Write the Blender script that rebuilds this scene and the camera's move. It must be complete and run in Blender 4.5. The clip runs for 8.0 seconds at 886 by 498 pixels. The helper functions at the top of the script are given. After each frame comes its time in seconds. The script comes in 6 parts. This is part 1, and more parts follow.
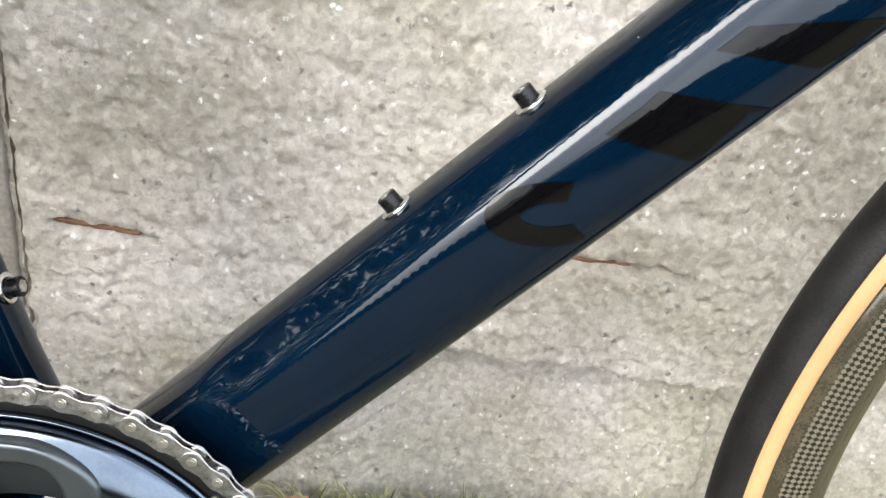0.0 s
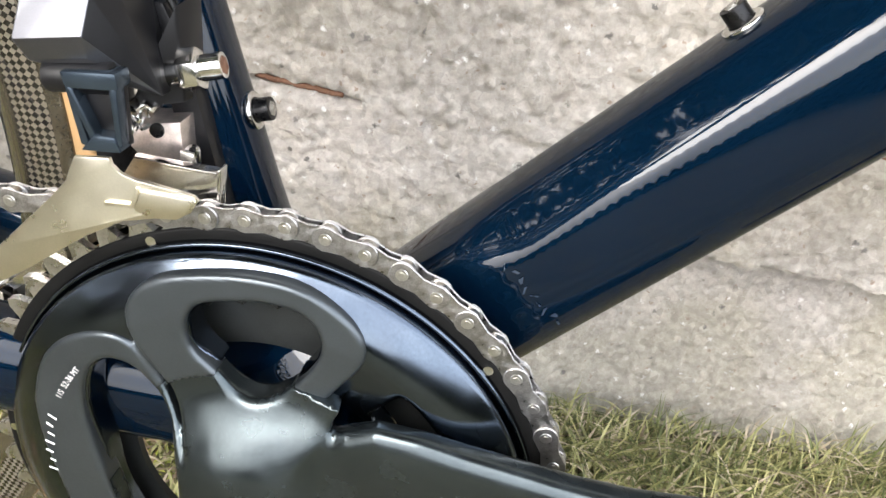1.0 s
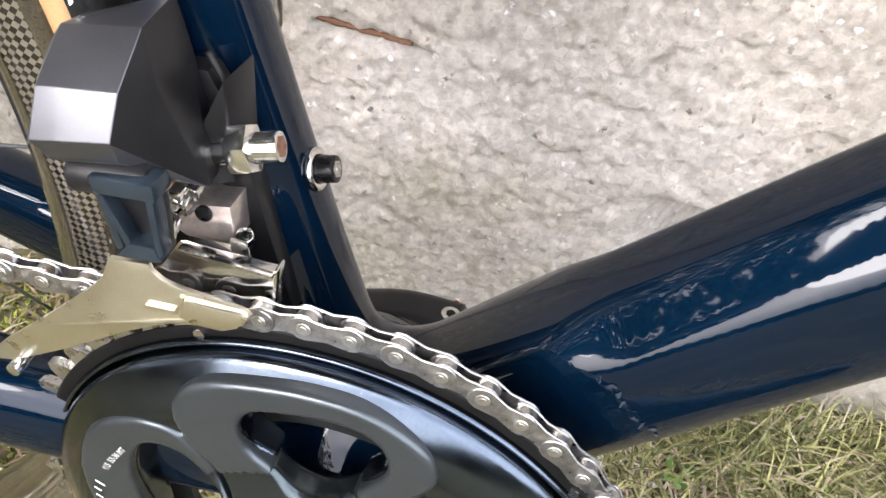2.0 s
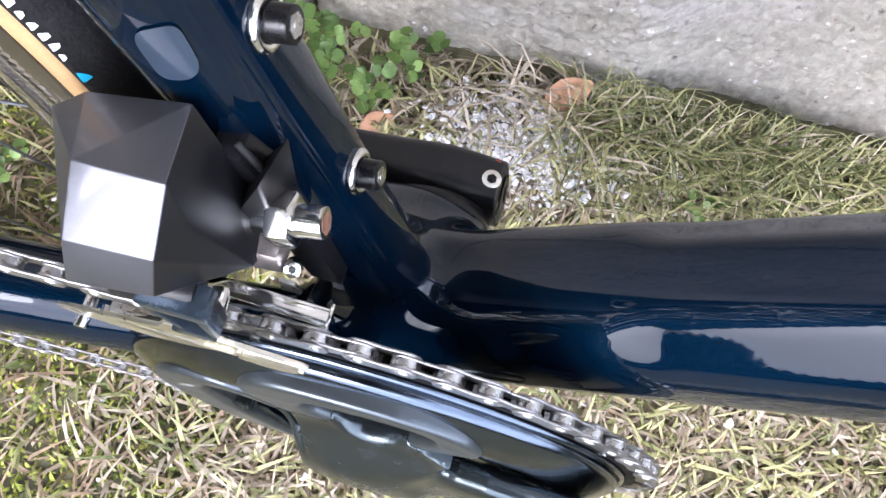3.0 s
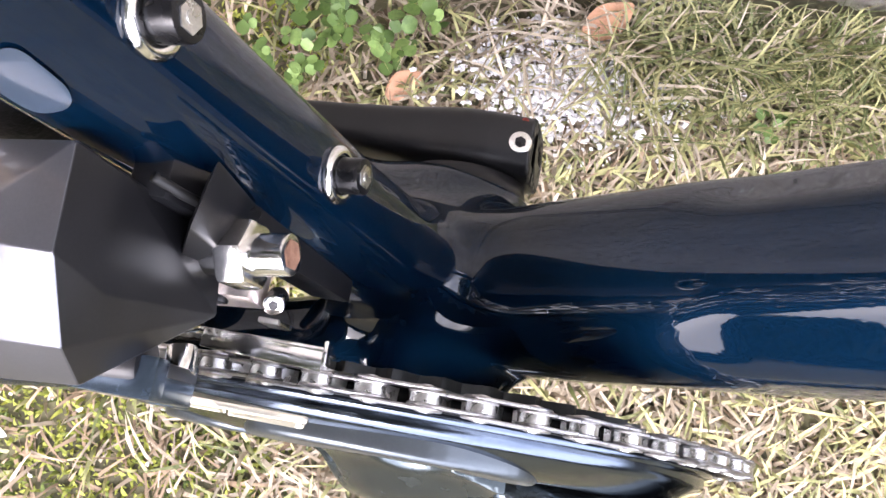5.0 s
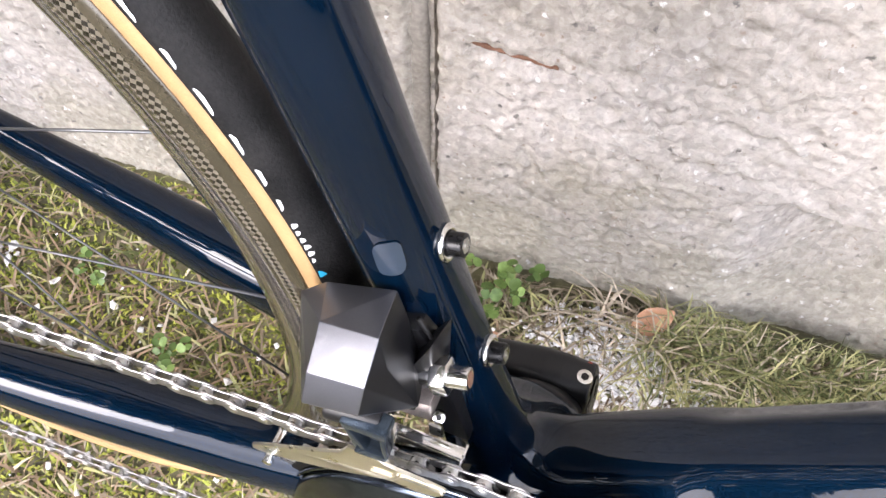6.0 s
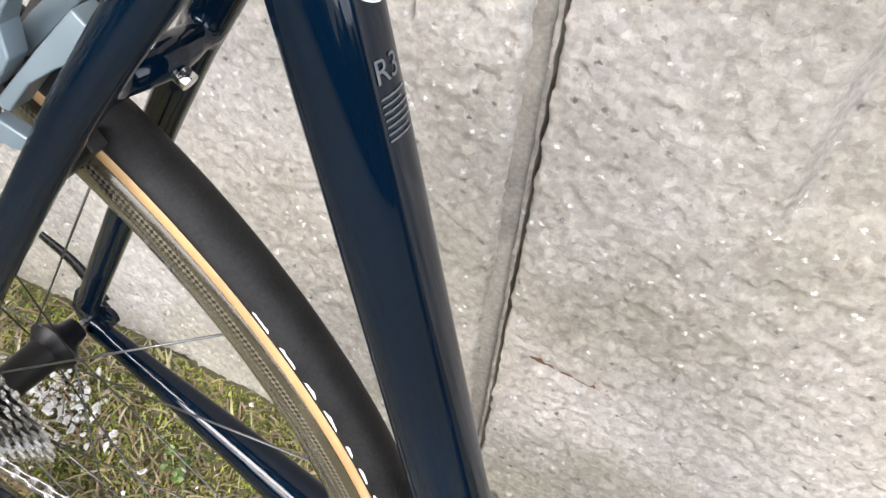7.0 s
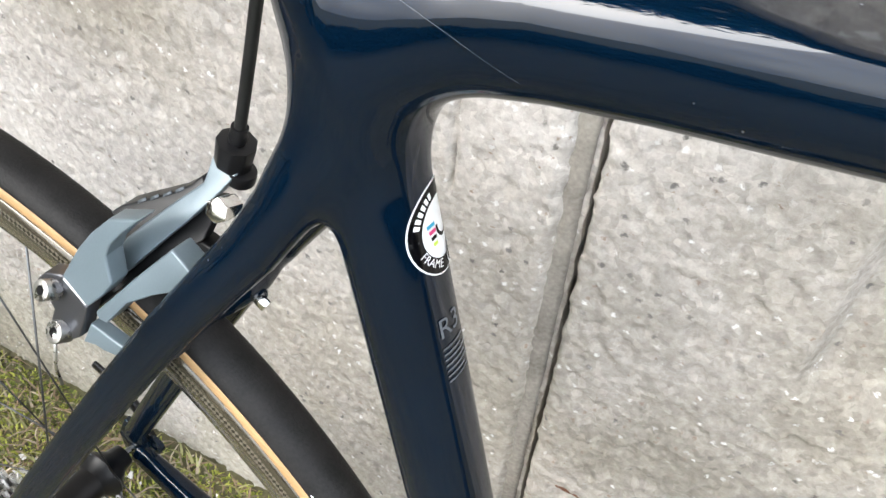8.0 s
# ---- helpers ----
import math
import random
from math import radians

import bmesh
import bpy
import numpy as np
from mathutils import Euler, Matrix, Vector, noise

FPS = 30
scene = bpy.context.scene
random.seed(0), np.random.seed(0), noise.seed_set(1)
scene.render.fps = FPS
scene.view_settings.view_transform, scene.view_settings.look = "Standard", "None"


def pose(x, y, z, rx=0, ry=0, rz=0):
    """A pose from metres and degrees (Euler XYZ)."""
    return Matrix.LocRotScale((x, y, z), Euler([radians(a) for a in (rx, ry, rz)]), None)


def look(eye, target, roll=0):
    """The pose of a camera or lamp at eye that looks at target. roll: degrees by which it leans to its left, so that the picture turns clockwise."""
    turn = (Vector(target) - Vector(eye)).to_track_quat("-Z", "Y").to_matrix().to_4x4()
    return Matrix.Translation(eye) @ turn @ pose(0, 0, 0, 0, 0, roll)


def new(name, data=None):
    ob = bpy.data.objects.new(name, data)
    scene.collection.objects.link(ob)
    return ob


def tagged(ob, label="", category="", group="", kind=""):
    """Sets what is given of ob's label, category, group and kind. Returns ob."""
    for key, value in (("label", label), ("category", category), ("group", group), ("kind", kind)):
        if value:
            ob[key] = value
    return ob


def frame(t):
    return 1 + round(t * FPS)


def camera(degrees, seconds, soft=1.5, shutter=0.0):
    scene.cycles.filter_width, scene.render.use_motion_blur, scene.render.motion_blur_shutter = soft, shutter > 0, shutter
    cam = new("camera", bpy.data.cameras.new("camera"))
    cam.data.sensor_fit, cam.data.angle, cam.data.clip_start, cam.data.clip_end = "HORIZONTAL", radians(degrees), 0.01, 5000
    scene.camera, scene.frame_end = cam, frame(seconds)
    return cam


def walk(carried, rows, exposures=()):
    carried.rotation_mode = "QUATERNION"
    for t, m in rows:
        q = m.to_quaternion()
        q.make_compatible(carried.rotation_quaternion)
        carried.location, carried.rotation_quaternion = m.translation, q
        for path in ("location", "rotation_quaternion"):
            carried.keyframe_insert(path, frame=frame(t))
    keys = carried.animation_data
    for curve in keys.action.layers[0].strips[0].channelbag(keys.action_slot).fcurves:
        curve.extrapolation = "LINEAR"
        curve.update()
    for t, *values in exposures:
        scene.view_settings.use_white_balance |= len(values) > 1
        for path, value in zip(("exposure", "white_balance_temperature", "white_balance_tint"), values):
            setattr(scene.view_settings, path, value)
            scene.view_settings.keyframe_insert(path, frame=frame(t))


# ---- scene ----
cam = camera(57.66, 8.0)
# The bicycle leans against nothing in view: its own frame of reference (x ahead, z along its height) tips 4.2 degrees to the wall.
BIKE = pose(0, 0, 0, 0, 0, -3.3) @ pose(0, 0, 0, -4.2, 0, 0)
ROWS = [
    (0.00, 0.1290, -0.2860, 0.5544, 66.46, -7.71, -0.10),
    (0.50, 0.0905, -0.2657, 0.5127, 61.06, -8.19, 6.02),
    (1.00, 0.0720, -0.2488, 0.4974, 59.42, -6.98, 9.55),
    (1.50, 0.0577, -0.2244, 0.4927, 58.26, -6.55, 11.54),
    (1.70, 0.0545, -0.2064, 0.5011, 56.60, -6.23, 12.93),
    (2.80, 0.0069, -0.1083, 0.6112, 20.34, -7.46, 16.35),
    (3.00, 0.0027, -0.0835, 0.5927, 18.07, -6.03, 15.72),
    (3.50, 0.0125, -0.0515, 0.5554, 13.23, -1.30, 12.18),
    (4.00, 0.0162, -0.0441, 0.5459, 12.55, -0.24, 10.27),
    (4.20, 0.0154, -0.0457, 0.5448, 12.51, 0.14, 10.36),
    (5.30, 0.0099, -0.0666, 0.5821, 17.19, 1.06, 10.19),
    (5.50, 0.0072, -0.0872, 0.6079, 23.75, 0.34, 13.84),
    (6.00, 0.0034, -0.1387, 0.6623, 34.25, -1.77, 21.18),
    (6.50, -0.0088, -0.1667, 0.7475, 42.12, -4.52, 26.73),
    (7.00, -0.0183, -0.1712, 0.8158, 46.10, -5.58, 29.13),
    (7.50, -0.0431, -0.1709, 0.8686, 49.51, -5.51, 30.39),
    (8.00, -0.0406, -0.1705, 0.8774, 50.62, -5.53, 30.51),
]
walk(cam, [(t, BIKE @ pose(x, y, z, rx, ry, rz)) for t, x, y, z, rx, ry, rz in ROWS],
     exposures=[(0.0, 2.0, 6300, 7), (1.7, 2.22, 6500, 13), (2.8, 2.36, 5700, 16), (4.2, 2.82, 6050, 21), (5.5, 2.86, 6150, 21), (6.0, 2.36, 6250, 17), (6.5, 2.18, 6350, 14), (8.0, 2.06, 6250, 8)])

# ---- light ----
world = bpy.data.worlds.new("overcast_sky")
scene.world = world
world.use_nodes = True
wn = world.node_tree.nodes
wn.clear()
sky = wn.new("ShaderNodeTexSky")
sky.sky_type = "NISHITA"
sky.sun_disc = False
sky.sun_elevation = radians(39)
sky.sun_rotation = radians(218)
sky.air_density, sky.dust_density, sky.ozone_density = 1.0, 6.0, 1.0
cloud = wn.new("ShaderNodeTexNoise")
cloud.inputs["Scale"].default_value = 2.2
cloud.inputs["Detail"].default_value = 5
ramp = wn.new("ShaderNodeValToRGB")
ramp.color_ramp.elements[0].position, ramp.color_ramp.elements[0].color = 0.35, (5.0, 5.3, 5.9, 1)
ramp.color_ramp.elements[1].position, ramp.color_ramp.elements[1].color = 0.72, (13.0, 13.0, 13.0, 1)
mixw = wn.new("ShaderNodeMix")
mixw.data_type = "RGBA"
mixw.inputs["Factor"].default_value = 0.75
bg = wn.new("ShaderNodeBackground")
bg.inputs["Strength"].default_value = 0.15
wo = wn.new("ShaderNodeOutputWorld")
wl = world.node_tree.links
wl.new(cloud.outputs["Fac"], ramp.inputs["Fac"])
wl.new(sky.outputs["Color"], mixw.inputs["A"])
wl.new(ramp.outputs["Color"], mixw.inputs["B"])
wl.new(mixw.outputs["Result"], bg.inputs["Color"])
wl.new(bg.outputs["Background"], wo.inputs["Surface"])
sun = new("sun", bpy.data.lights.new("sun", "SUN"))
sun.data.energy, sun.data.angle, sun.data.color = 1.1, radians(38), (1.0, 0.985, 0.96)
sun.matrix_world = look((-1.5, -1.9, 2.25), (0, 0, 0.3))


# ---- materials ----
def material(name, base, rough=0.5, metal=0.0, vary=0.15, scale=40.0, fine=400.0, bump=0.0, bump_scale=300.0,
             coat=0.0, second=None, rough_vary=0.1, spec=0.5, sheen=0.0, random_vary=0.0):
    """A principled surface with colour, gloss and relief varied at two scales."""
    m = bpy.data.materials.new(name)
    m.use_nodes = True
    n, l = m.node_tree.nodes, m.node_tree.links
    p = n["Principled BSDF"]
    co = n.new("ShaderNodeTexCoord")
    big = n.new("ShaderNodeTexNoise")
    big.inputs["Scale"].default_value, big.inputs["Detail"].default_value = scale, 6
    small = n.new("ShaderNodeTexNoise")
    small.inputs["Scale"].default_value, small.inputs["Detail"].default_value = fine, 3
    for t in (big, small):
        l.new(co.outputs["Object"], t.inputs["Vector"])
    add = n.new("ShaderNodeMath")
    add.operation = "MULTIPLY_ADD"
    add.inputs[1].default_value = 0.4
    l.new(small.outputs["Fac"], add.inputs[0])
    half = n.new("ShaderNodeMath")
    half.operation = "MULTIPLY"
    half.inputs[1].default_value = 0.6
    l.new(big.outputs["Fac"], half.inputs[0])
    l.new(half.outputs[0], add.inputs[2])
    fac = add.outputs[0]
    if random_vary:
        info = n.new("ShaderNodeObjectInfo")
        geo = n.new("ShaderNodeNewGeometry")
        s = n.new("ShaderNodeMath")
        s.operation = "ADD"
        l.new(info.outputs["Random"], s.inputs[0])
        l.new(geo.outputs["Random Per Island"], s.inputs[1])
        s2 = n.new("ShaderNodeMath")
        s2.operation = "MULTIPLY_ADD"
        s2.inputs[1].default_value = random_vary
        l.new(s.outputs[0], s2.inputs[0])
        l.new(fac, s2.inputs[2])
        s3 = n.new("ShaderNodeMath")
        s3.operation = "SUBTRACT"
        s3.inputs[1].default_value = random_vary
        l.new(s2.outputs[0], s3.inputs[0])
        fac = s3.outputs[0]
    r = n.new("ShaderNodeValToRGB")
    lo = tuple(max(0, c * (1 - vary)) for c in base)
    hi = second if second else tuple(min(1, c * (1 + vary)) for c in base)
    r.color_ramp.elements[0].position, r.color_ramp.elements[0].color = 0.32, (*lo, 1)
    r.color_ramp.elements[1].position, r.color_ramp.elements[1].color = 0.68, (*hi, 1)
    l.new(fac, r.inputs["Fac"])
    l.new(r.outputs["Color"], p.inputs["Base Color"])
    rr = n.new("ShaderNodeMapRange")
    rr.inputs["From Min"].default_value, rr.inputs["From Max"].default_value = 0.3, 0.7
    rr.inputs["To Min"].default_value = max(0.02, rough - rough_vary * rough)
    rr.inputs["To Max"].default_value = min(1, rough + rough_vary * rough)
    l.new(big.outputs["Fac"], rr.inputs["Value"])
    l.new(rr.outputs["Result"], p.inputs["Roughness"])
    p.inputs["Metallic"].default_value = metal
    p.inputs["Specular IOR Level"].default_value = spec
    p.inputs["Coat Weight"].default_value = coat
    p.inputs["Coat Roughness"].default_value = 0.03
    if sheen:
        p.inputs["Sheen Weight"].default_value = sheen
    if bump:
        bt = n.new("ShaderNodeTexNoise")
        bt.inputs["Scale"].default_value, bt.inputs["Detail"].default_value = bump_scale, 5
        l.new(co.outputs["Object"], bt.inputs["Vector"])
        bn = n.new("ShaderNodeBump")
        bn.inputs["Strength"].default_value, bn.inputs["Distance"].default_value = bump, 0.001
        l.new(bt.outputs["Fac"], bn.inputs["Height"])
        l.new(bn.outputs["Normal"], p.inputs["Normal"])
    return m


BLUE = material("deep_blue_gloss_paint", (0.0007, 0.0058, 0.0155), 0.42, 0.35, 0.22, 14, 900, coat=0.75, rough_vary=0.2, spec=0.0)
DECAL = material("black_gloss_lettering", (0.002, 0.002, 0.0025), 0.40, 0, 0.2, coat=0.5, spec=0.0)
STEEL = material("worn_steel", (0.52, 0.51, 0.49), 0.30, 1.0, 0.25, 200, 1500, bump=0.08, bump_scale=900, rough_vary=0.4)
CHAIN = material("oily_chain_plate", (0.36, 0.35, 0.345), 0.40, 1.0, 0.35, 350, 1800, bump=0.12, bump_scale=1500, rough_vary=0.4, random_vary=0.12)
CHROME = material("polished_steel", (0.72, 0.71, 0.69), 0.14, 1.0, 0.15, 200, 1200, rough_vary=0.5)
BOLT = material("black_oxide_bolt", (0.012, 0.012, 0.013), 0.28, 0.6, 0.3, 300, 1500)
RINGBLACK = material("matt_black_anodised", (0.005, 0.005, 0.005), 0.50, 0.0, 0.3, 120, 1500, spec=0.12)
INNERRING = material("dull_dark_anodised", (0.020, 0.022, 0.022), 0.42, 0.4, 0.3, 120, 1500)
RINGGLOSS = material("dark_grey_gloss_anodised", (0.088, 0.108, 0.138), 0.16, 1.0, 0.15, 60, 900, rough_vary=0.25)
SPIDER = material("satin_grey_anodised", (0.080, 0.092, 0.102), 0.34, 0.8, 0.08, 60, 1400, bump=0.02, bump_scale=2500)
ARM = material("gloss_dark_anodised", (0.068, 0.082, 0.088), 0.25, 0.92, 0.2, 60, 900, rough_vary=0.3)
BLACKARM = material("satin_black_anodised", (0.008, 0.008, 0.009), 0.38, 0.0, 0.2, 60, 1200, bump=0.03, bump_scale=2500, spec=0.35)
MOTOR = material("graphite_gloss_plastic", (0.105, 0.107, 0.120), 0.36, 0.85, 0.08, 80, 1800, bump=0.012, bump_scale=2500, coat=0.3)
PLASTIC = material("black_plastic", (0.007, 0.007, 0.008), 0.36, 0, 0.3, 120, 1500, spec=0.3)
LINKBLUE = material("dark_painted_alloy", (0.045, 0.062, 0.082), 0.22, 0.7, 0.3, 120, 1500)
CAGE = material("champagne_anodised_cage", (0.76, 0.72, 0.60), 0.30, 1.0, 0.06, 120, 1500, rough_vary=0.15)
PINKSTEEL = material("bare_alloy_block", (0.66, 0.58, 0.54), 0.33, 0.9, 0.2, 300, 1500, bump=0.05)
BRAKEGREY = material("silver_grey_painted_alloy", (0.135, 0.172, 0.195), 0.42, 0.3, 0.06, 60, 1200, coat=0.08)
TREAD = material("black_tyre_rubber", (0.006, 0.006, 0.0065), 0.55, 0, 0.35, 60, 700, bump=0.3, bump_scale=900, second=(0.019, 0.018, 0.0175), spec=0.20)
TAN = material("tan_cotton_sidewall", (0.40, 0.25, 0.115), 0.62, 0, 0.16, 40, 1600, bump=0.15, bump_scale=2200)
RUBBER = material("black_rubber", (0.009, 0.009, 0.009), 0.5, 0, 0.3, 100, 900, spec=0.3)
SPOKE = material("dull_grey_spoke", (0.12, 0.122, 0.125), 0.35, 0.9, 0.2, 60, 900)
REDDOT = material("dull_red_paint", (0.22, 0.030, 0.018), 0.5, 0, 0.2)
WHITE = material("white_print", (0.75, 0.76, 0.76), 0.40, 0, 0.05)
GREYPRINT = material("grey_print", (0.095, 0.108, 0.120), 0.40, 0, 0.08)
TEAL = material("teal_blue_print", (0.02, 0.30, 0.48), 0.40, 0, 0.1)
MAGENTA = material("magenta_print", (0.60, 0.03, 0.16), 0.40, 0, 0.1)
LIME = material("lime_print", (0.50, 0.66, 0.05), 0.40, 0, 0.1)
PATCH = material("clear_scuffed_film", (0.014, 0.025, 0.042), 0.5, 0, 0.15, coat=0.6)


def dusty(m):
    """A few pale specks of dust and chipped lacquer on a glossy paint."""
    n, l = m.node_tree.nodes, m.node_tree.links
    p = n["Principled BSDF"]
    co = n.new("ShaderNodeTexCoord")
    vo = n.new("ShaderNodeTexVoronoi")
    vo.inputs["Scale"].default_value = 190
    l.new(co.outputs["Object"], vo.inputs["Vector"])
    sep = n.new("ShaderNodeSeparateColor")
    l.new(vo.outputs["Color"], sep.inputs["Color"])
    pick = n.new("ShaderNodeMath")
    pick.operation = "GREATER_THAN"
    pick.inputs[1].default_value = 0.955
    l.new(sep.outputs["Red"], pick.inputs[0])
    near = n.new("ShaderNodeMapRange")
    near.inputs["From Min"].default_value, near.inputs["From Max"].default_value = 0.085, 0.03
    l.new(vo.outputs["Distance"], near.inputs["Value"])
    both = n.new("ShaderNodeMath")
    both.operation = "MULTIPLY"
    l.new(pick.outputs[0], both.inputs[0])
    l.new(near.outputs["Result"], both.inputs[1])
    mx = n.new("ShaderNodeMix")
    mx.data_type = "RGBA"
    mx.inputs["B"].default_value = (0.22, 0.23, 0.25, 1)
    l.new(both.outputs[0], mx.inputs["Factor"])
    l.new(p.inputs["Base Color"].links[0].from_socket, mx.inputs["A"])
    l.new(mx.outputs["Result"], p.inputs["Base Color"])


dusty(BLUE)
dusty(RINGGLOSS)


def carbon():
    """Woven carbon under lacquer: small diamonds along the rim."""
    m = material("woven_carbon_rim", (0.060, 0.050, 0.032), 0.25, 0.35, 0.3, 60, 900, coat=1.0)
    n, l = m.node_tree.nodes, m.node_tree.links
    p = n["Principled BSDF"]
    uv = n.new("ShaderNodeUVMap")
    ch = n.new("ShaderNodeTexChecker")
    ch.inputs["Scale"].default_value = 1.0
    ch.inputs["Color1"].default_value = (0.170, 0.150, 0.118, 1)
    ch.inputs["Color2"].default_value = (0.012, 0.010, 0.008, 1)
    mp = n.new("ShaderNodeMapping")
    mp.inputs["Scale"].default_value = (0.80, 0.95, 1)
    mp.inputs["Rotation"].default_value = (0, 0, radians(45))
    l.new(uv.outputs["UV"], mp.inputs["Vector"])
    l.new(mp.outputs["Vector"], ch.inputs["Vector"])
    old = p.inputs["Base Color"].links[0].from_socket
    mx = n.new("ShaderNodeMix")
    mx.data_type = "RGBA"
    sx = n.new("ShaderNodeSeparateXYZ")
    l.new(uv.outputs["UV"], sx.inputs["Vector"])
    gt = n.new("ShaderNodeMath")
    gt.operation = "COMPARE"
    gt.inputs[1].default_value, gt.inputs[2].default_value = 5.0, 3.6
    l.new(sx.outputs["Y"], gt.inputs[0])
    l.new(gt.outputs[0], mx.inputs["Factor"])
    l.new(old, mx.inputs["A"])
    l.new(ch.outputs["Color"], mx.inputs["B"])
    l.new(mx.outputs["Result"], p.inputs["Base Color"])
    return m


CARBON = carbon()


def concrete():
    """Weathered cast concrete: pale cement, grains of aggregate, pits and grey-green staining."""
    m = material("weathered_concrete", (0.52, 0.50, 0.475), 0.9, 0, 0.12, 9, 120, second=(0.64, 0.62, 0.595), spec=0.2)
    n, l = m.node_tree.nodes, m.node_tree.links
    p = n["Principled BSDF"]
    co = n.new("ShaderNodeTexCoord")
    gv = n.new("ShaderNodeTexVoronoi")
    gv.inputs["Scale"].default_value = 185
    l.new(co.outputs["Object"], gv.inputs["Vector"])
    gr = n.new("ShaderNodeValToRGB")
    gr.color_ramp.elements[0].color, gr.color_ramp.elements[1].color = (0.42, 0.40, 0.38, 1), (1.30, 1.29, 1.27, 1)
    gr.color_ramp.elements[0].position, gr.color_ramp.elements[1].position = 0.03, 0.95
    l.new(gv.outputs["Color"], gr.inputs["Fac"])
    fn = n.new("ShaderNodeTexNoise")
    fn.inputs["Scale"].default_value, fn.inputs["Detail"].default_value, fn.inputs["Roughness"].default_value = 170, 8, 0.75
    l.new(co.outputs["Object"], fn.inputs["Vector"])
    fr = n.new("ShaderNodeValToRGB")
    fr.color_ramp.elements[0].position, fr.color_ramp.elements[0].color = 0.34, (0.72, 0.70, 0.68, 1)
    fr.color_ramp.elements[1].position, fr.color_ramp.elements[1].color = 0.60, (1.06, 1.06, 1.05, 1)
    l.new(fn.outputs["Fac"], fr.inputs["Fac"])
    m1 = n.new("ShaderNodeMix")
    m1.data_type, m1.blend_type = "RGBA", "MULTIPLY"
    m1.inputs["Factor"].default_value = 0.36
    old = p.inputs["Base Color"].links[0].from_socket
    l.new(old, m1.inputs["A"])
    l.new(gr.outputs["Color"], m1.inputs["B"])
    m2 = n.new("ShaderNodeMix")
    m2.data_type, m2.blend_type = "RGBA", "MULTIPLY"
    m2.inputs["Factor"].default_value = 0.8
    l.new(m1.outputs["Result"], m2.inputs["A"])
    l.new(fr.outputs["Color"], m2.inputs["B"])
    st = n.new("ShaderNodeTexNoise")
    st.inputs["Scale"].default_value, st.inputs["Detail"].default_value = 3.0, 5
    l.new(co.outputs["Object"], st.inputs["Vector"])
    sr = n.new("ShaderNodeValToRGB")
    sr.color_ramp.elements[0].position, sr.color_ramp.elements[0].color = 0.38, (0.72, 0.69, 0.63, 1)
    sr.color_ramp.elements[1].position, sr.color_ramp.elements[1].color = 0.58, (1.05, 1.03, 1.02, 1)
    l.new(st.outputs["Fac"], sr.inputs["Fac"])
    m3 = n.new("ShaderNodeMix")
    m3.data_type, m3.blend_type = "RGBA", "MULTIPLY"
    m3.inputs["Factor"].default_value = 1.0
    l.new(m2.outputs["Result"], m3.inputs["A"])
    l.new(sr.outputs["Color"], m3.inputs["B"])
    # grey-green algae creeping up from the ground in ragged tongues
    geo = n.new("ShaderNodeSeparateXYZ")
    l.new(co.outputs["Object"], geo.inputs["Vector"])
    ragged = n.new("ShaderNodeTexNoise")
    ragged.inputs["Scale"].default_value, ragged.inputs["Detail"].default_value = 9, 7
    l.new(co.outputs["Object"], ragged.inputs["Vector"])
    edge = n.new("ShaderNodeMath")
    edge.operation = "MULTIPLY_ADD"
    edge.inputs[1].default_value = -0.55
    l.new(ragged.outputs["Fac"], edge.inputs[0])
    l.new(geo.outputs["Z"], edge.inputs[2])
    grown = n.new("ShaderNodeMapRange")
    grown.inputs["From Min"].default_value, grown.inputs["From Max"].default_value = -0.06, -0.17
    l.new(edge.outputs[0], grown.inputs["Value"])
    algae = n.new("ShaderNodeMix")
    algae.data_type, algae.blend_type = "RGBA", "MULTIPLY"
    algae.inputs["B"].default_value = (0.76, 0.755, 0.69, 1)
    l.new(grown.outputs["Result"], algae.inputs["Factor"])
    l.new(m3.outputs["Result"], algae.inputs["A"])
    # single stones of the aggregate: pale, brown and dark ones, uneven in outline
    wob = n.new("ShaderNodeTexNoise")
    wob.inputs["Scale"].default_value, wob.inputs["Detail"].default_value = 420, 3
    l.new(co.outputs["Object"], wob.inputs["Vector"])
    shift = n.new("ShaderNodeVectorMath")
    shift.operation = "MULTIPLY_ADD"
    shift.inputs[1].default_value = (0.006, 0.006, 0.006)
    l.new(wob.outputs["Color"], shift.inputs[0])
    l.new(co.outputs["Object"], shift.inputs[2])
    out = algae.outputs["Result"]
    for scale, low, high, colour in ((210, 0.945, 0.98, (0.74, 0.73, 0.71, 1)), (260, 0.955, 0.98, (0.30, 0.235, 0.19, 1)), (170, 0.965, 0.99, (0.17, 0.16, 0.15, 1))):
        sv = n.new("ShaderNodeTexVoronoi")
        sv.inputs["Scale"].default_value = scale
        l.new(shift.outputs["Vector"], sv.inputs["Vector"])
        sep = n.new("ShaderNodeSeparateColor")
        l.new(sv.outputs["Color"], sep.inputs["Color"])
        pick = n.new("ShaderNodeMapRange")
        pick.inputs["From Min"].default_value, pick.inputs["From Max"].default_value = low, high
        l.new(sep.outputs["Green"], pick.inputs["Value"])
        core = n.new("ShaderNodeMapRange")
        core.inputs["From Min"].default_value, core.inputs["From Max"].default_value = 0.48, 0.22
        l.new(sv.outputs["Distance"], core.inputs["Value"])
        both = n.new("ShaderNodeMath")
        both.operation = "MULTIPLY"
        l.new(pick.outputs["Result"], both.inputs[0])
        l.new(core.outputs["Result"], both.inputs[1])
        mx = n.new("ShaderNodeMix")
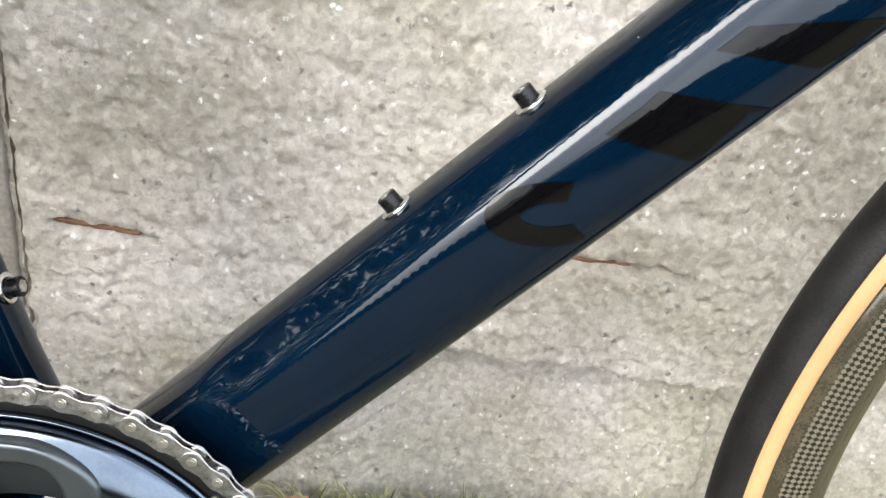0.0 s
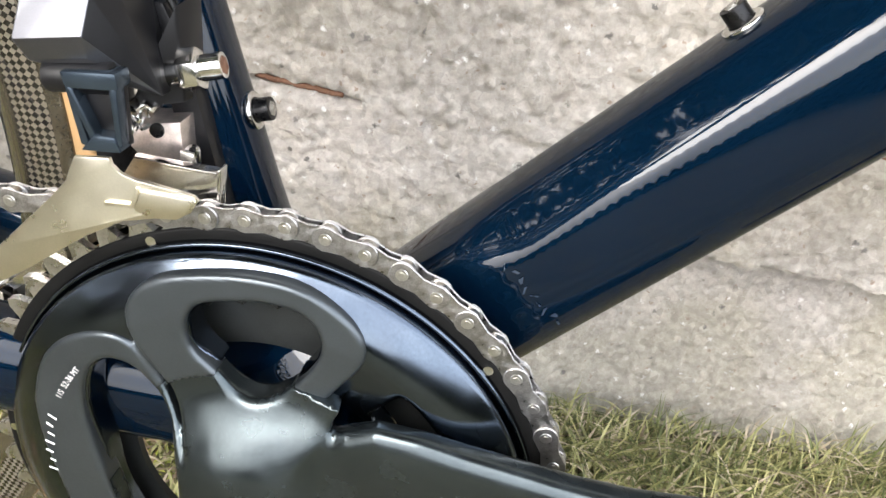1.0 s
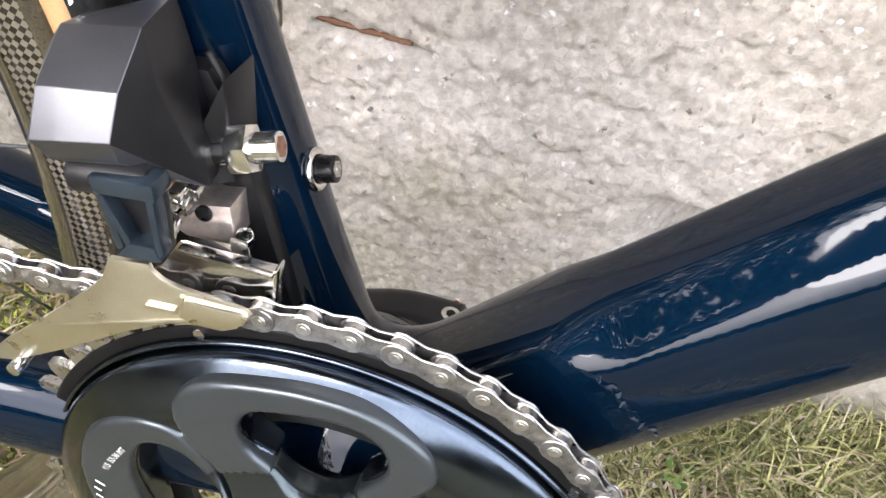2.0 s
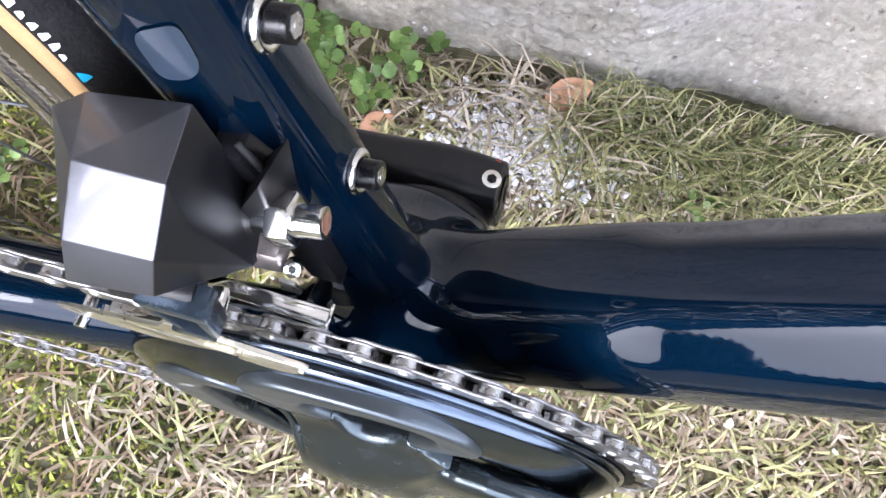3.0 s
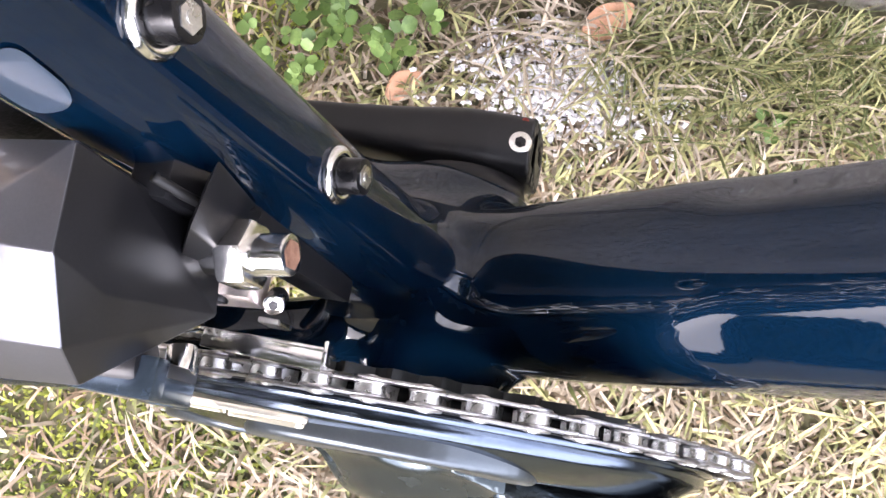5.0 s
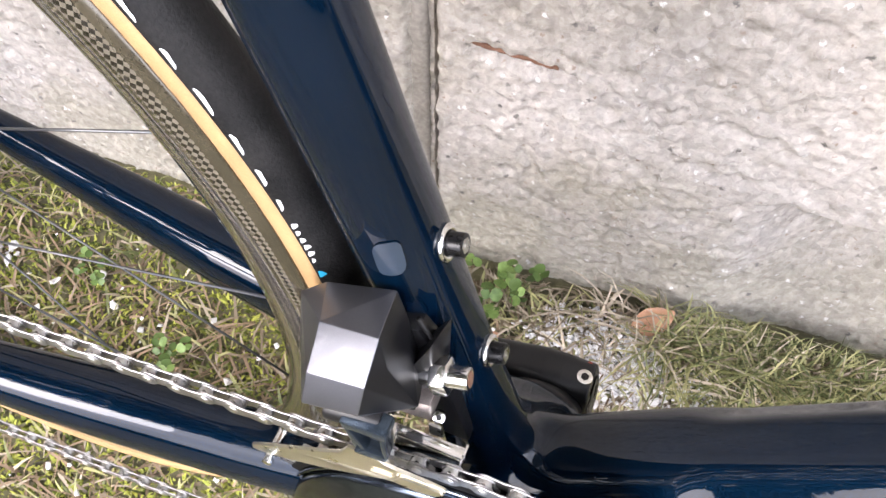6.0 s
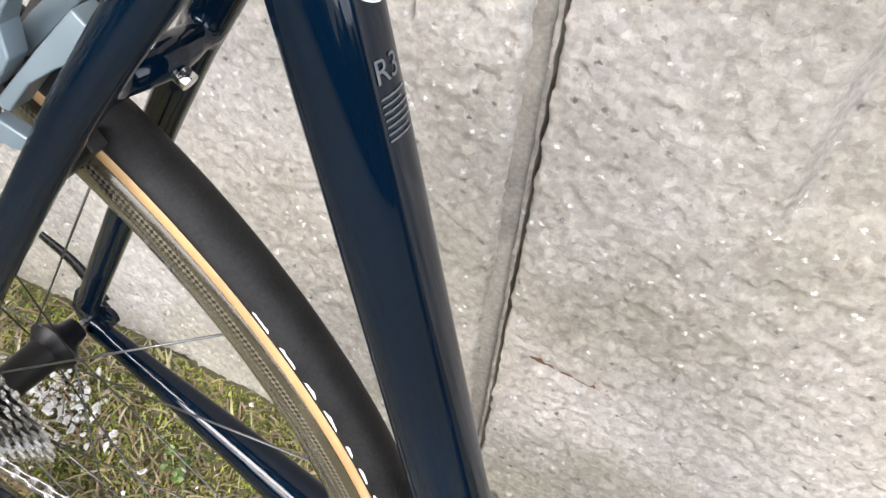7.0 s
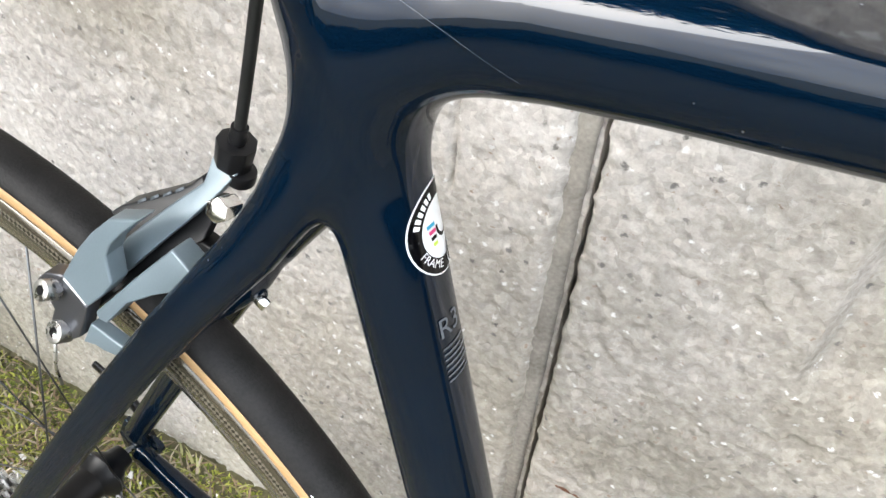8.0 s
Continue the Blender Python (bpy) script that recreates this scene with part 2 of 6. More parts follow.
        mx.data_type = "RGBA"
        mx.inputs["B"].default_value = colour
        l.new(both.outputs[0], mx.inputs["Factor"])
        l.new(out, mx.inputs["A"])
        out = mx.outputs["Result"]
    l.new(out, p.inputs["Base Color"])
    bn = n.new("ShaderNodeBump")
    bn.inputs["Strength"].default_value, bn.inputs["Distance"].default_value = 0.85, 0.0030
    vb = n.new("ShaderNodeTexVoronoi")
    vb.feature = "SMOOTH_F1"
    vb.inputs["Scale"].default_value = 150
    l.new(co.outputs["Object"], vb.inputs["Vector"])
    hs = n.new("ShaderNodeMath")
    hs.operation = "MULTIPLY_ADD"
    hs.inputs[1].default_value = -0.9
    l.new(vb.outputs["Distance"], hs.inputs[0])
    l.new(fn.outputs["Fac"], hs.inputs[2])
    l.new(hs.outputs[0], bn.inputs["Height"])
    l.new(bn.outputs["Normal"], p.inputs["Normal"])
    return m


CONCRETE = concrete()
RUST = material("rusty_broken_edge", (0.13, 0.062, 0.042), 0.95, 0, 0.4, 60, 600, bump=0.9, second=(0.24, 0.135, 0.09), spec=0.1)
SOIL = material("mossy_soil", (0.080, 0.072, 0.036), 0.95, 0, 0.5, 11, 160, bump=0.8, bump_scale=120, second=(0.165, 0.150, 0.078))
GRASS = material("green_grass", (0.145, 0.172, 0.052), 0.6, 0, 0.35, 6, 200, second=(0.39, 0.37, 0.165), random_vary=0.5)
STRAW = material("dry_straw", (0.30, 0.235, 0.155), 0.7, 0, 0.30, 30, 200, second=(0.54, 0.46, 0.35), random_vary=0.5)
MOSS = material("olive_moss", (0.110, 0.155, 0.020), 0.85, 0, 0.45, 9, 300, second=(0.38, 0.40, 0.070), random_vary=0.4)
THATCH = material("brown_thatch", (0.16, 0.105, 0.060), 0.85, 0, 0.4, 30, 200, second=(0.30, 0.215, 0.135), random_vary=0.5)
LEAF = material("clover_leaf", (0.11, 0.19, 0.04), 0.5, 0, 0.3, 30, 300, second=(0.22, 0.33, 0.09), random_vary=0.5)
DEADLEAF = material("dead_brown_leaf", (0.30, 0.13, 0.065), 0.65, 0, 0.35, 120, 600, second=(0.48, 0.26, 0.15), random_vary=0.5)
CHIP = material("pale_stone_chip", (0.66, 0.64, 0.63), 0.75, 0, 0.2, 90, 500, second=(0.80, 0.79, 0.78), random_vary=0.3)


# ---- builders ----
def part(name, bm, mat, parent=None, label="", smooth=True):
    """Link a bmesh as one mesh object under a thing or a part."""
    me = bpy.data.meshes.new(name)
    bm.to_mesh(me)
    bm.free()
    return mesh_part(name, me, mat, parent, label, smooth)


def mesh_part(name, me, mat, parent=None, label="", smooth=True):
    ob = new(name, me)
    if mat:
        me.materials.append(mat)
    if smooth:
        me.shade_smooth()
    ob.parent = parent
    if label:
        ob["label"] = label
    return ob


def sharp(ob, degrees=35):
    ob.data.set_sharp_from_angle(angle=radians(degrees))
    return ob


def smin(a, b, k):
    h = np.maximum(k - np.abs(a - b), 0)
    return np.minimum(a, b) - h * h / (4 * k)


def smax(a, b, k):
    return -smin(-a, -b, k)


class Tube:
    """A tube of rounded section along a smooth line: stations of x, y, z, half width, half height."""

    def __init__(self, stations, power=2.0, samples=18, side=(0, 1, 0)):
        s = np.array(stations, float)
        n = len(s)
        out = []
        for q in np.linspace(0, n - 1, samples):
            i = min(int(q), n - 2)
            u = q - i
            p0, p1, p2, p3 = s[max(i - 1, 0)], s[i], s[i + 1], s[min(i + 2, n - 1)]
            out.append(0.5 * (2 * p1 + (p2 - p0) * u + (2 * p0 - 5 * p1 + 4 * p2 - p3) * u ** 2 + (3 * p1 - p0 - 3 * p2 + p3) * u ** 3))
        self.s, self.power, self.side = np.array(out), power, np.array(side, float)

    def __call__(self, P):
        # far points need no more than a bound
        reach = self.s[:, 3:].max() + 0.05
        gap = np.maximum(np.maximum(self.s[:, :3].min(0) - P, P - self.s[:, :3].max(0)), 0)
        far = np.sqrt((gap * gap).sum(1))
        near = far < reach
        out = far + 0.01
        if near.any():
            out[near] = self.exact(P[near])
        return out

    def exact(self, P):
        s = self.s
        best = np.full(len(P), 1e9)
        seg = np.zeros(len(P), int)
        par = np.zeros(len(P))
        for i in range(len(s) - 1):
            a, d = s[i, :3], s[i + 1, :3] - s[i, :3]
            t = np.clip((P - a) @ d / (d @ d), 0, 1)
            q = P - a - t[:, None] * d
            d2 = np.einsum("ij,ij->i", q, q)
            m = d2 < best
            best[m], seg[m], par[m] = d2[m], i, t[m]
        st = s[seg] + par[:, None] * (s[seg + 1] - s[seg])
        T = np.gradient(s[:, :3], axis=0)
        T /= np.linalg.norm(T, axis=1)[:, None]
        T = T[seg] + par[:, None] * (T[seg + 1] - T[seg])
        T /= np.linalg.norm(T, axis=1)[:, None]
        S = self.side - (T @ self.side)[:, None] * T
        S /= np.linalg.norm(S, axis=1)[:, None]
        N = np.cross(T, S)
        q = P - st[:, :3]
        u, w = np.abs(np.einsum("ij,ij->i", q, S)), np.abs(np.einsum("ij,ij->i", q, N))
        ax = np.abs(np.einsum("ij,ij->i", q, T))
        k = self.power
        v = (((u / st[:, 3]) ** k + (w / st[:, 4]) ** k) ** (1 / k) - 1) * np.minimum(st[:, 3], st[:, 4])
        end = ((seg == 0) & (par <= 0)) | ((seg == len(s) - 2) & (par >= 1))
        return np.where(end, np.where(v > 0, np.hypot(np.maximum(v, 0), ax), np.maximum(v, ax)), v)


def surface(f, lo, hi, h):
    """The surface f = 0 as vertices, quads and normals: a net of cells of size h, drawn onto the surface."""
    lo, hi = np.array(lo, float), np.array(hi, float)
    c = 4
    nb = np.ceil((hi - lo) / (c * h)).astype(int)
    B = np.stack(np.meshgrid(*[np.arange(k) for k in nb], indexing="ij"), -1).reshape(-1, 3)
    d = f(lo + (B * c + c / 2) * h)
    B = B[np.abs(d) < c * h * 1.3]
    n = nb * c + 1
    key = lambda I: (I[..., 0] * n[1] + I[..., 1]) * n[2] + I[..., 2]
    g = np.stack(np.meshgrid(*[np.arange(c + 1)] * 3, indexing="ij"), -1).reshape(-1, 3)
    I = np.unique(key((B[:, None] * c + g).reshape(-1, 3)))
    IJK = np.stack([I // (n[1] * n[2]), I // n[2] % n[1], I % n[2]], -1)
    val = f(lo + IJK * h)
    g = np.stack(np.meshgrid(*[np.arange(c)] * 3, indexing="ij"), -1).reshape(-1, 3)
    C = (B[:, None] * c + g).reshape(-1, 3)
    corners = np.stack(np.meshgrid([0, 1], [0, 1], [0, 1], indexing="ij"), -1).reshape(-1, 3)
    vals = np.stack([val[np.searchsorted(I, key(C + q))] for q in corners], -1)
    m = (vals.min(1) < 0) & (vals.max(1) >= 0)
    C, vals = C[m], vals[m]
    ck = key(C)
    order = np.argsort(ck)
    C, ck = C[order], ck[order]
    P = lo + (C + 0.5) * h

    def grad(P):
        e = h * 0.2
        G = np.stack([(f(P + e * a) - f(P - e * a)) / (2 * e) for a in np.eye(3)], -1)
        return G

    for _ in range(4):
        G = grad(P)
        v = f(P)
        step = -v[:, None] * G / np.maximum((G * G).sum(1), 0.05)[:, None]
        L = np.linalg.norm(step, axis=1)
        P = P + step * np.minimum(1, h / np.maximum(L, 1e-12))[:, None]
    N = grad(P)
    N /= np.maximum(np.linalg.norm(N, axis=1), 1e-9)[:, None]
    faces = []
    for a in range(3):
        e = np.eye(3, dtype=int)
        K2 = key(IJK + e[a])
        j = np.searchsorted(I, K2)
        j[j == len(I)] = 0
        ok = (I[j] == K2) & ((val < 0) != (val[j] < 0))
        base, inside = IJK[ok], val[ok] < 0
        b, cc = e[(a + 1) % 3], e[(a + 2) % 3]
        quad = np.stack([key(base), key(base - b), key(base - b - cc), key(base - cc)], -1)
        pos = np.searchsorted(ck, quad)
        pos[pos == len(ck)] = 0
        good = (ck[pos] == quad).all(1)
        pos, inside = pos[good], inside[good]
        pos[~inside] = pos[~inside][:, ::-1]
        faces.append(pos)
    return P, np.concatenate(faces), N


def net_mesh(name, P, F, N):
    me = bpy.data.meshes.new(name)
    used, inv = np.unique(F, return_inverse=True)
    me.from_pydata(P[used].tolist(), [], inv.reshape(F.shape).tolist())
    me.update()
    me.shade_smooth()
    me.normals_split_custom_set_from_vertices(N[used].tolist())
    return me


def cylinder(bm, a, b, r, r2=None, seg=20, cap=True):
    """A cylinder or cone from a to b, added to bm."""
    a, b = Vector(a), Vector(b)
    d = b - a
    m = Matrix.Translation((a + b) / 2) @ d.to_track_quat("Z", "Y").to_matrix().to_4x4()
    bmesh.ops.create_cone(bm, cap_ends=cap, segments=seg, radius1=r, radius2=r if r2 is None else r2, depth=d.length, matrix=m)
    return bm


def box(bm, centre, size, m=None):
    q = Matrix.Translation(centre) @ (m or Matrix()) @ Matrix.Diagonal((*size, 1))
    bmesh.ops.create_cube(bm, size=1, matrix=q)
    return bm


def bevelled(bm, w=0.0006, seg=2, angle=30):
    e = [k for k in bm.edges if len(k.link_faces) == 2 and k.calc_face_angle(0) > radians(angle)]
    bmesh.ops.bevel(bm, geom=e, offset=w, segments=seg, affect="EDGES", profile=0.6, clamp_overlap=True)
    return bm


def hull(points):
    bm = bmesh.new()
    for p in points:
        bm.verts.new(p)
    r = bmesh.ops.convex_hull(bm, input=bm.verts)
    bmesh.ops.delete(bm, geom=[v for v in bm.verts if not v.link_faces], context="VERTS")
    bmesh.ops.dissolve_limit(bm, angle_limit=radians(3), verts=bm.verts, edges=bm.edges)
    bmesh.ops.recalc_face_normals(bm, faces=bm.faces)
    return bm


def plate(outline, y, thick, bow=None):
    """A flat plate in the plane of the wheels: outline of (x, z), outer face at y, thickness towards the middle."""
    bm = bmesh.new()
    v = [bm.verts.new((x, y + (bow(x, z) if bow else 0), z)) for x, z in outline]
    f = bm.faces.new(v)
    r = bmesh.ops.extrude_face_region(bm, geom=[f])
    bmesh.ops.translate(bm, verts=[q for q in r["geom"] if isinstance(q, bmesh.types.BMVert)], vec=(0, thick, 0))
    bmesh.ops.recalc_face_normals(bm, faces=bm.faces)
    return bm


def lathe(profile, centre, seg=180, closed=True, axis="Y", uv=None):
    """A ring about the wheel's axle: a profile of (radius, y)."""
    cx, cy, cz = centre
    n = len(profile)
    verts, faces = [], []
    for i in range(seg):
        a = 2 * math.pi * i / seg
        for r, y in profile:
            verts.append((cx + r * math.cos(a), cy + y, cz + r * math.sin(a)))
    for i in range(seg):
        for j in range(n if closed else n - 1):
            a, b = i * n + j, i * n + (j + 1) % n
            c, d = ((i + 1) % seg) * n + (j + 1) % n, ((i + 1) % seg) * n + j
            faces.append((a, b, c, d))
    me = bpy.data.meshes.new("ring")
    me.from_pydata(verts, [], faces)
    if uv:
        lay = me.uv_layers.new(name="UVMap")
        k = 0
        for i in range(seg):
            for j in range(n if closed else n - 1):
                for ii, jj in ((i, j), (i, j + 1), (i + 1, j + 1), (i + 1, j)):
                    lay.data[k].uv = (ii * uv / seg, profile[jj % n][0] * 1000 / 2.0 - 147.0)
                    k += 1
    bm = bmesh.new()
    bm.from_mesh(me)
    bmesh.ops.recalc_face_normals(bm, faces=bm.faces)
    bm.to_mesh(me)
    bm.free()
    return me


def curve_tube(points, r, seg=8):
    """A round wire through points."""
    bm = bmesh.new()
    pts = [Vector(p) for p in points]
    rings = []
    for i, p in enumerate(pts):
        t = (pts[min(i + 1, len(pts) - 1)] - pts[max(i - 1, 0)]).normalized()
        s = t.cross(Vector((0.3, 1, 0.2))).normalized()
        q = t.cross(s)
        rings.append([bm.verts.new(p + r * (math.cos(2 * math.pi * k / seg) * s + math.sin(2 * math.pi * k / seg) * q)) for k in range(seg)])
    for a, b in zip(rings, rings[1:]):
        for k in range(seg):
            bm.faces.new((a[k], a[(k + 1) % seg], b[(k + 1) % seg], b[k]))
    bm.faces.new(rings[0])
    bm.faces.new(rings[-1])
    bmesh.ops.recalc_face_normals(bm, faces=bm.faces)
    return bm


def spline(points, n=24):
    s = np.array(points, float)
    out = []
    for q in np.linspace(0, len(s) - 1, n):
        i = min(int(q), len(s) - 2)
        u = q - i
        p0, p1, p2, p3 = s[max(i - 1, 0)], s[i], s[i + 1], s[min(i + 2, len(s) - 1)]
        out.append(tuple(0.5 * (2 * p1 + (p2 - p0) * u + (2 * p0 - 5 * p1 + 4 * p2 - p3) * u ** 2 + (3 * p1 - p0 - 3 * p2 + p3) * u ** 3)))
    return out


# ---- ground and wall ----
WALL_Y = 0.268
def rise(x, y):
    """Height of the ground: level by the wheels, a low bank along the wall."""
    s = min(1.0, max(0.0, (y - 0.02) / 0.24))
    return 0.002 + 0.022 * s * s + 0.010 * noise.noise((x * 5, y * 5, 0.3)) + 0.005 * noise.noise((x * 19, y * 19, 1.7))


def ground():
    xs = np.concatenate([[-60, -15, -5, -2.2], np.linspace(-1.4, 1.1, 170), [2, 5, 15, 60]])
    ys = np.concatenate([[-60, -15, -5, -2, -1.2], np.linspace(-0.8, 0.36, 90), [1.2, 5, 15, 60]])
    verts = []
    for x in xs:
        for y in ys:
            near = -1.5 < x < 1.2 and -0.9 < y < 0.4
            verts.append((x, y, rise(x, y) if near else 0.0))
    n = len(ys)
    faces = [(i * n + j, (i + 1) * n + j, (i + 1) * n + j + 1, i * n + j + 1) for i in range(len(xs) - 1) for j in range(n - 1)]
    me = bpy.data.meshes.new("ground")
    me.from_pydata(verts, [], faces)
    return tagged(mesh_part("ground", me, SOIL), "mossy soil with thin turf at a wall's foot", "ground", kind="structure")


ground()


def bump_at(x, z):
    """The rough cast face: swells, lumps of aggregate a few millimetres across, and pits."""
    v = Vector((x, 0.7, z))
    lumpy = 0.35 + 0.65 * min(1, max(0, (0.52 - z) / 0.12))
    h = 0.0012 * noise.noise(v * 6) + 0.0010 * noise.noise(v * 48 + Vector((3, 1, 0))) + 0.0015 * lumpy * noise.noise(v * 115)
    d, _ = noise.voronoi(v * 105)
    grain = noise.noise(v * 17 + Vector((2, 7, 1)))
    h += 0.0105 * lumpy * max(0, 0.42 - d[0]) * min(1, max(0.15, (grain + 0.35) * 2.2))
    pit = noise.noise(v * 75 + Vector((9, 4, 2)))
    if pit < -0.24:
        h -= 0.0024 * min(1, (-pit - 0.24) / 0.12)
    return h


def ease(a, b, v):
    t = min(1, max(0, (v - a) / (b - a)))
    return t * t * (3 - 2 * t)


CRACK = -0.1225


def slab(name, x0, x1, label, relief, edge):
    """A cast concrete slab: a rough face towards the bicycle, worn edges, real thickness."""
    def steps(a, b, da, db, fine):
        inner = np.arange(max(a, da), min(b, db) + 1e-6, fine)
        left = np.arange(a, max(a, da), 0.12) if a < da - 0.01 else np.array([])
        right = np.arange(min(b, db) + 0.06, b, 0.12) if b > db + 0.01 else np.array([])
        return np.unique(np.round(np.concatenate([[a], left, inner, right, [b]]), 5))
    xs = steps(x0, x1, -0.85, 0.62, 0.0027)
    zs = steps(-0.12, 2.5, -0.02, 0.80, 0.0027)
    nz = len(zs)
    verts = []
    for x in xs:
        for z in zs:
            y = WALL_Y - bump_at(x, z) - relief(x, z)
            verts.append((x + edge(x, z), y, z))
    faces = [(i * nz + j, (i + 1) * nz + j, (i + 1) * nz + j + 1, i * nz + j + 1) for i in range(len(xs) - 1) for j in range(nz - 1)]
    border = [i * nz for i in range(len(xs))] + [(len(xs) - 1) * nz + j for j in range(1, nz)] + [i * nz + nz - 1 for i in range(len(xs) - 2, -1, -1)] + [j for j in range(nz - 2, 0, -1)]
    k = len(verts)
    for i in border:
        x, y, z = verts[i]
        verts.append((x, WALL_Y + 0.22, z))
    nb = len(border)
    for i in range(nb):
        faces.append((border[i], k + i, k + (i + 1) % nb, border[(i + 1) % nb]))
    faces.append(tuple(k + i for i in range(nb - 1, -1, -1)))
    me = bpy.data.meshes.new(name)
    me.from_pydata(verts, [], faces)
    ob = tagged(mesh_part(name, me, CONCRETE), label, "wall", kind="structure")
    return sharp(ob, 55)


def relief_right(x, z):
    h = -0.004 * (1 - ease(CRACK, CRACK + 0.006, x))
    # a shelf of concrete over a hollow lower band
    lim = 0.212 - 0.012 * ease(0.15, 0.45, x) + 0.006 * noise.noise((x * 14, z * 6, 2.0))
    h -= 0.052 * (0.3 + 0.7 * ease(0.0, 0.19, z)) * (1 - ease(lim - 0.005, lim + 0.003, z)) * ease(0.10, 0.20, x)
    lim2 = 0.338 + 0.004 * noise.noise((x * 22, 1.0, 4.0))
    h += 0.007 * (1 - ease(lim2 - 0.003, lim2 + 0.003, z)) * ease(0.26, 0.34, x) * (1 - ease(0.444, 0.452, x))
    # a shallow recess with a rounded corner
    w = 0.020
    h -= 0.022 * ease(w, w + 0.016, x) * ease(0.503, 0.522, z)
    # spalled slots
    for sx0, sx1, sz, tilt in ((-0.100, -0.026, 0.292, -0.10), (0.262, 0.368, 0.302, -0.02)):
        u = (x - sx0) / (sx1 - sx0)
        if 0 < u < 1:
            zc = sz + tilt * (x - sx0) + 0.002 * noise.noise((x * 60, 3.0, 1.0))
            h -= 0.0085 * min(1.0, max(0, 1.5 - 1.5 * abs(z - zc) / ((0.0062 + 0.0040 * noise.noise((x * 75, 8.0, 2.0))) * math.sin(math.pi * u) ** 0.4 + 1e-6)))
    h -= 0.006 * (1 - ease(0.06, 0.14, z)) * (0.5 + noise.noise((x * 9, z * 9, 5.0)))
    return h


def relief_left(x, z):
    h = -0.010 * ease(CRACK - 0.024, CRACK - 0.012, x)
    zz = x + 0.213 + 0.004 * noise.noise((z * 40, 1.0, 2.0))
    if 0.56 < z < 0.64:
        h -= 0.005 * max(0, 1 - abs(zz) / 0.003)
    return h


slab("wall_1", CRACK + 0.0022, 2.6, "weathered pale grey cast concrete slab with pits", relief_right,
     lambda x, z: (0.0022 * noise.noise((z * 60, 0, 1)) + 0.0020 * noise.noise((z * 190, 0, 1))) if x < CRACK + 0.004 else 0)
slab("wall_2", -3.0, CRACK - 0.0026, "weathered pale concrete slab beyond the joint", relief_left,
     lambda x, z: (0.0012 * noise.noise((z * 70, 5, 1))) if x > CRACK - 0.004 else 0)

def joint_mortar():
    """Darker smooth mortar along the edge of the slab beyond the joint."""
    xs, zs = np.linspace(CRACK - 0.0245, CRACK - 0.0036, 9), np.arange(-0.1, 2.45, 0.006)
    verts = [(x + 0.0012 * noise.noise((z * 30, x * 9, 3.0)) * (i in (0, 8)), WALL_Y + 0.0052 + 0.0022 * (1 - math.sin(math.pi * i / 8)) + 0.0016 * noise.noise((x * 160, z * 90, 6.0)) + (0.02 if i in (0, 8) else 0), z) for i, x in enumerate(xs) for z in zs]
    n = len(zs)
    me = bpy.data.meshes.new("joint_mortar")
    me.from_pydata(verts, [], [(i * n + j, (i + 1) * n + j, (i + 1) * n + j + 1, i * n + j + 1) for i in range(8) for j in range(n - 1)])
    mortar = material("brownish_mortar", (0.20, 0.18, 0.155), 0.95, 0, 0.25, 30, 300, bump=0.6, bump_scale=260, second=(0.32, 0.295, 0.26), spec=0.15)
    tagged(mesh_part("joint_mortar", me, mortar), "brownish mortar strip beside the wall's open joint", "mortar", kind="structure")


joint_mortar()

# ---- bicycle ----
bicycle = new("bicycle")
bicycle.matrix_world = BIKE
tagged(bicycle, "dark blue carbon road bicycle leaning close to a concrete wall", "bicycle")

# The frame is one moulded carbon shell: tubes blended into one another, then parted tube by tube.
SEAT = lambda z: -0.0026 - 0.311 * (z - 0.27)
T1 = Vector((0.683, 0, 0.730))
def along(d, off=0.0):
    return (T1.x * d - 0.730 * off, T1.z * d + 0.27 + 0.683 * off)


def mirrored(st):
    return [(x, -y, z, a, b) for x, y, z, a, b in st]


STAY = [(-0.154, -0.0060, 0.772, 0.0085, 0.0110), (-0.1635, -0.0112, 0.747, 0.0085, 0.0112), (-0.1800, -0.0190, 0.7110, 0.0075, 0.0100), (-0.225, -0.031, 0.645, 0.0066, 0.0090), (-0.300, -0.047, 0.522, 0.0068, 0.0092), (-0.392, -0.0655, 0.366, 0.0065, 0.0090)]
CHAINSTAY = [(-0.015, -0.022, 0.278, 0.016, 0.020), (-0.075, -0.033, 0.288, 0.016, 0.021), (-0.125, -0.0405, 0.296, 0.0165, 0.0205), (-0.180, -0.047, 0.302, 0.0165, 0.0190), (-0.250, -0.056, 0.309, 0.0135, 0.0150), (-0.330, -0.063, 0.322, 0.0095, 0.0115), (-0.396, -0.0665, 0.338, 0.0070, 0.0100)]
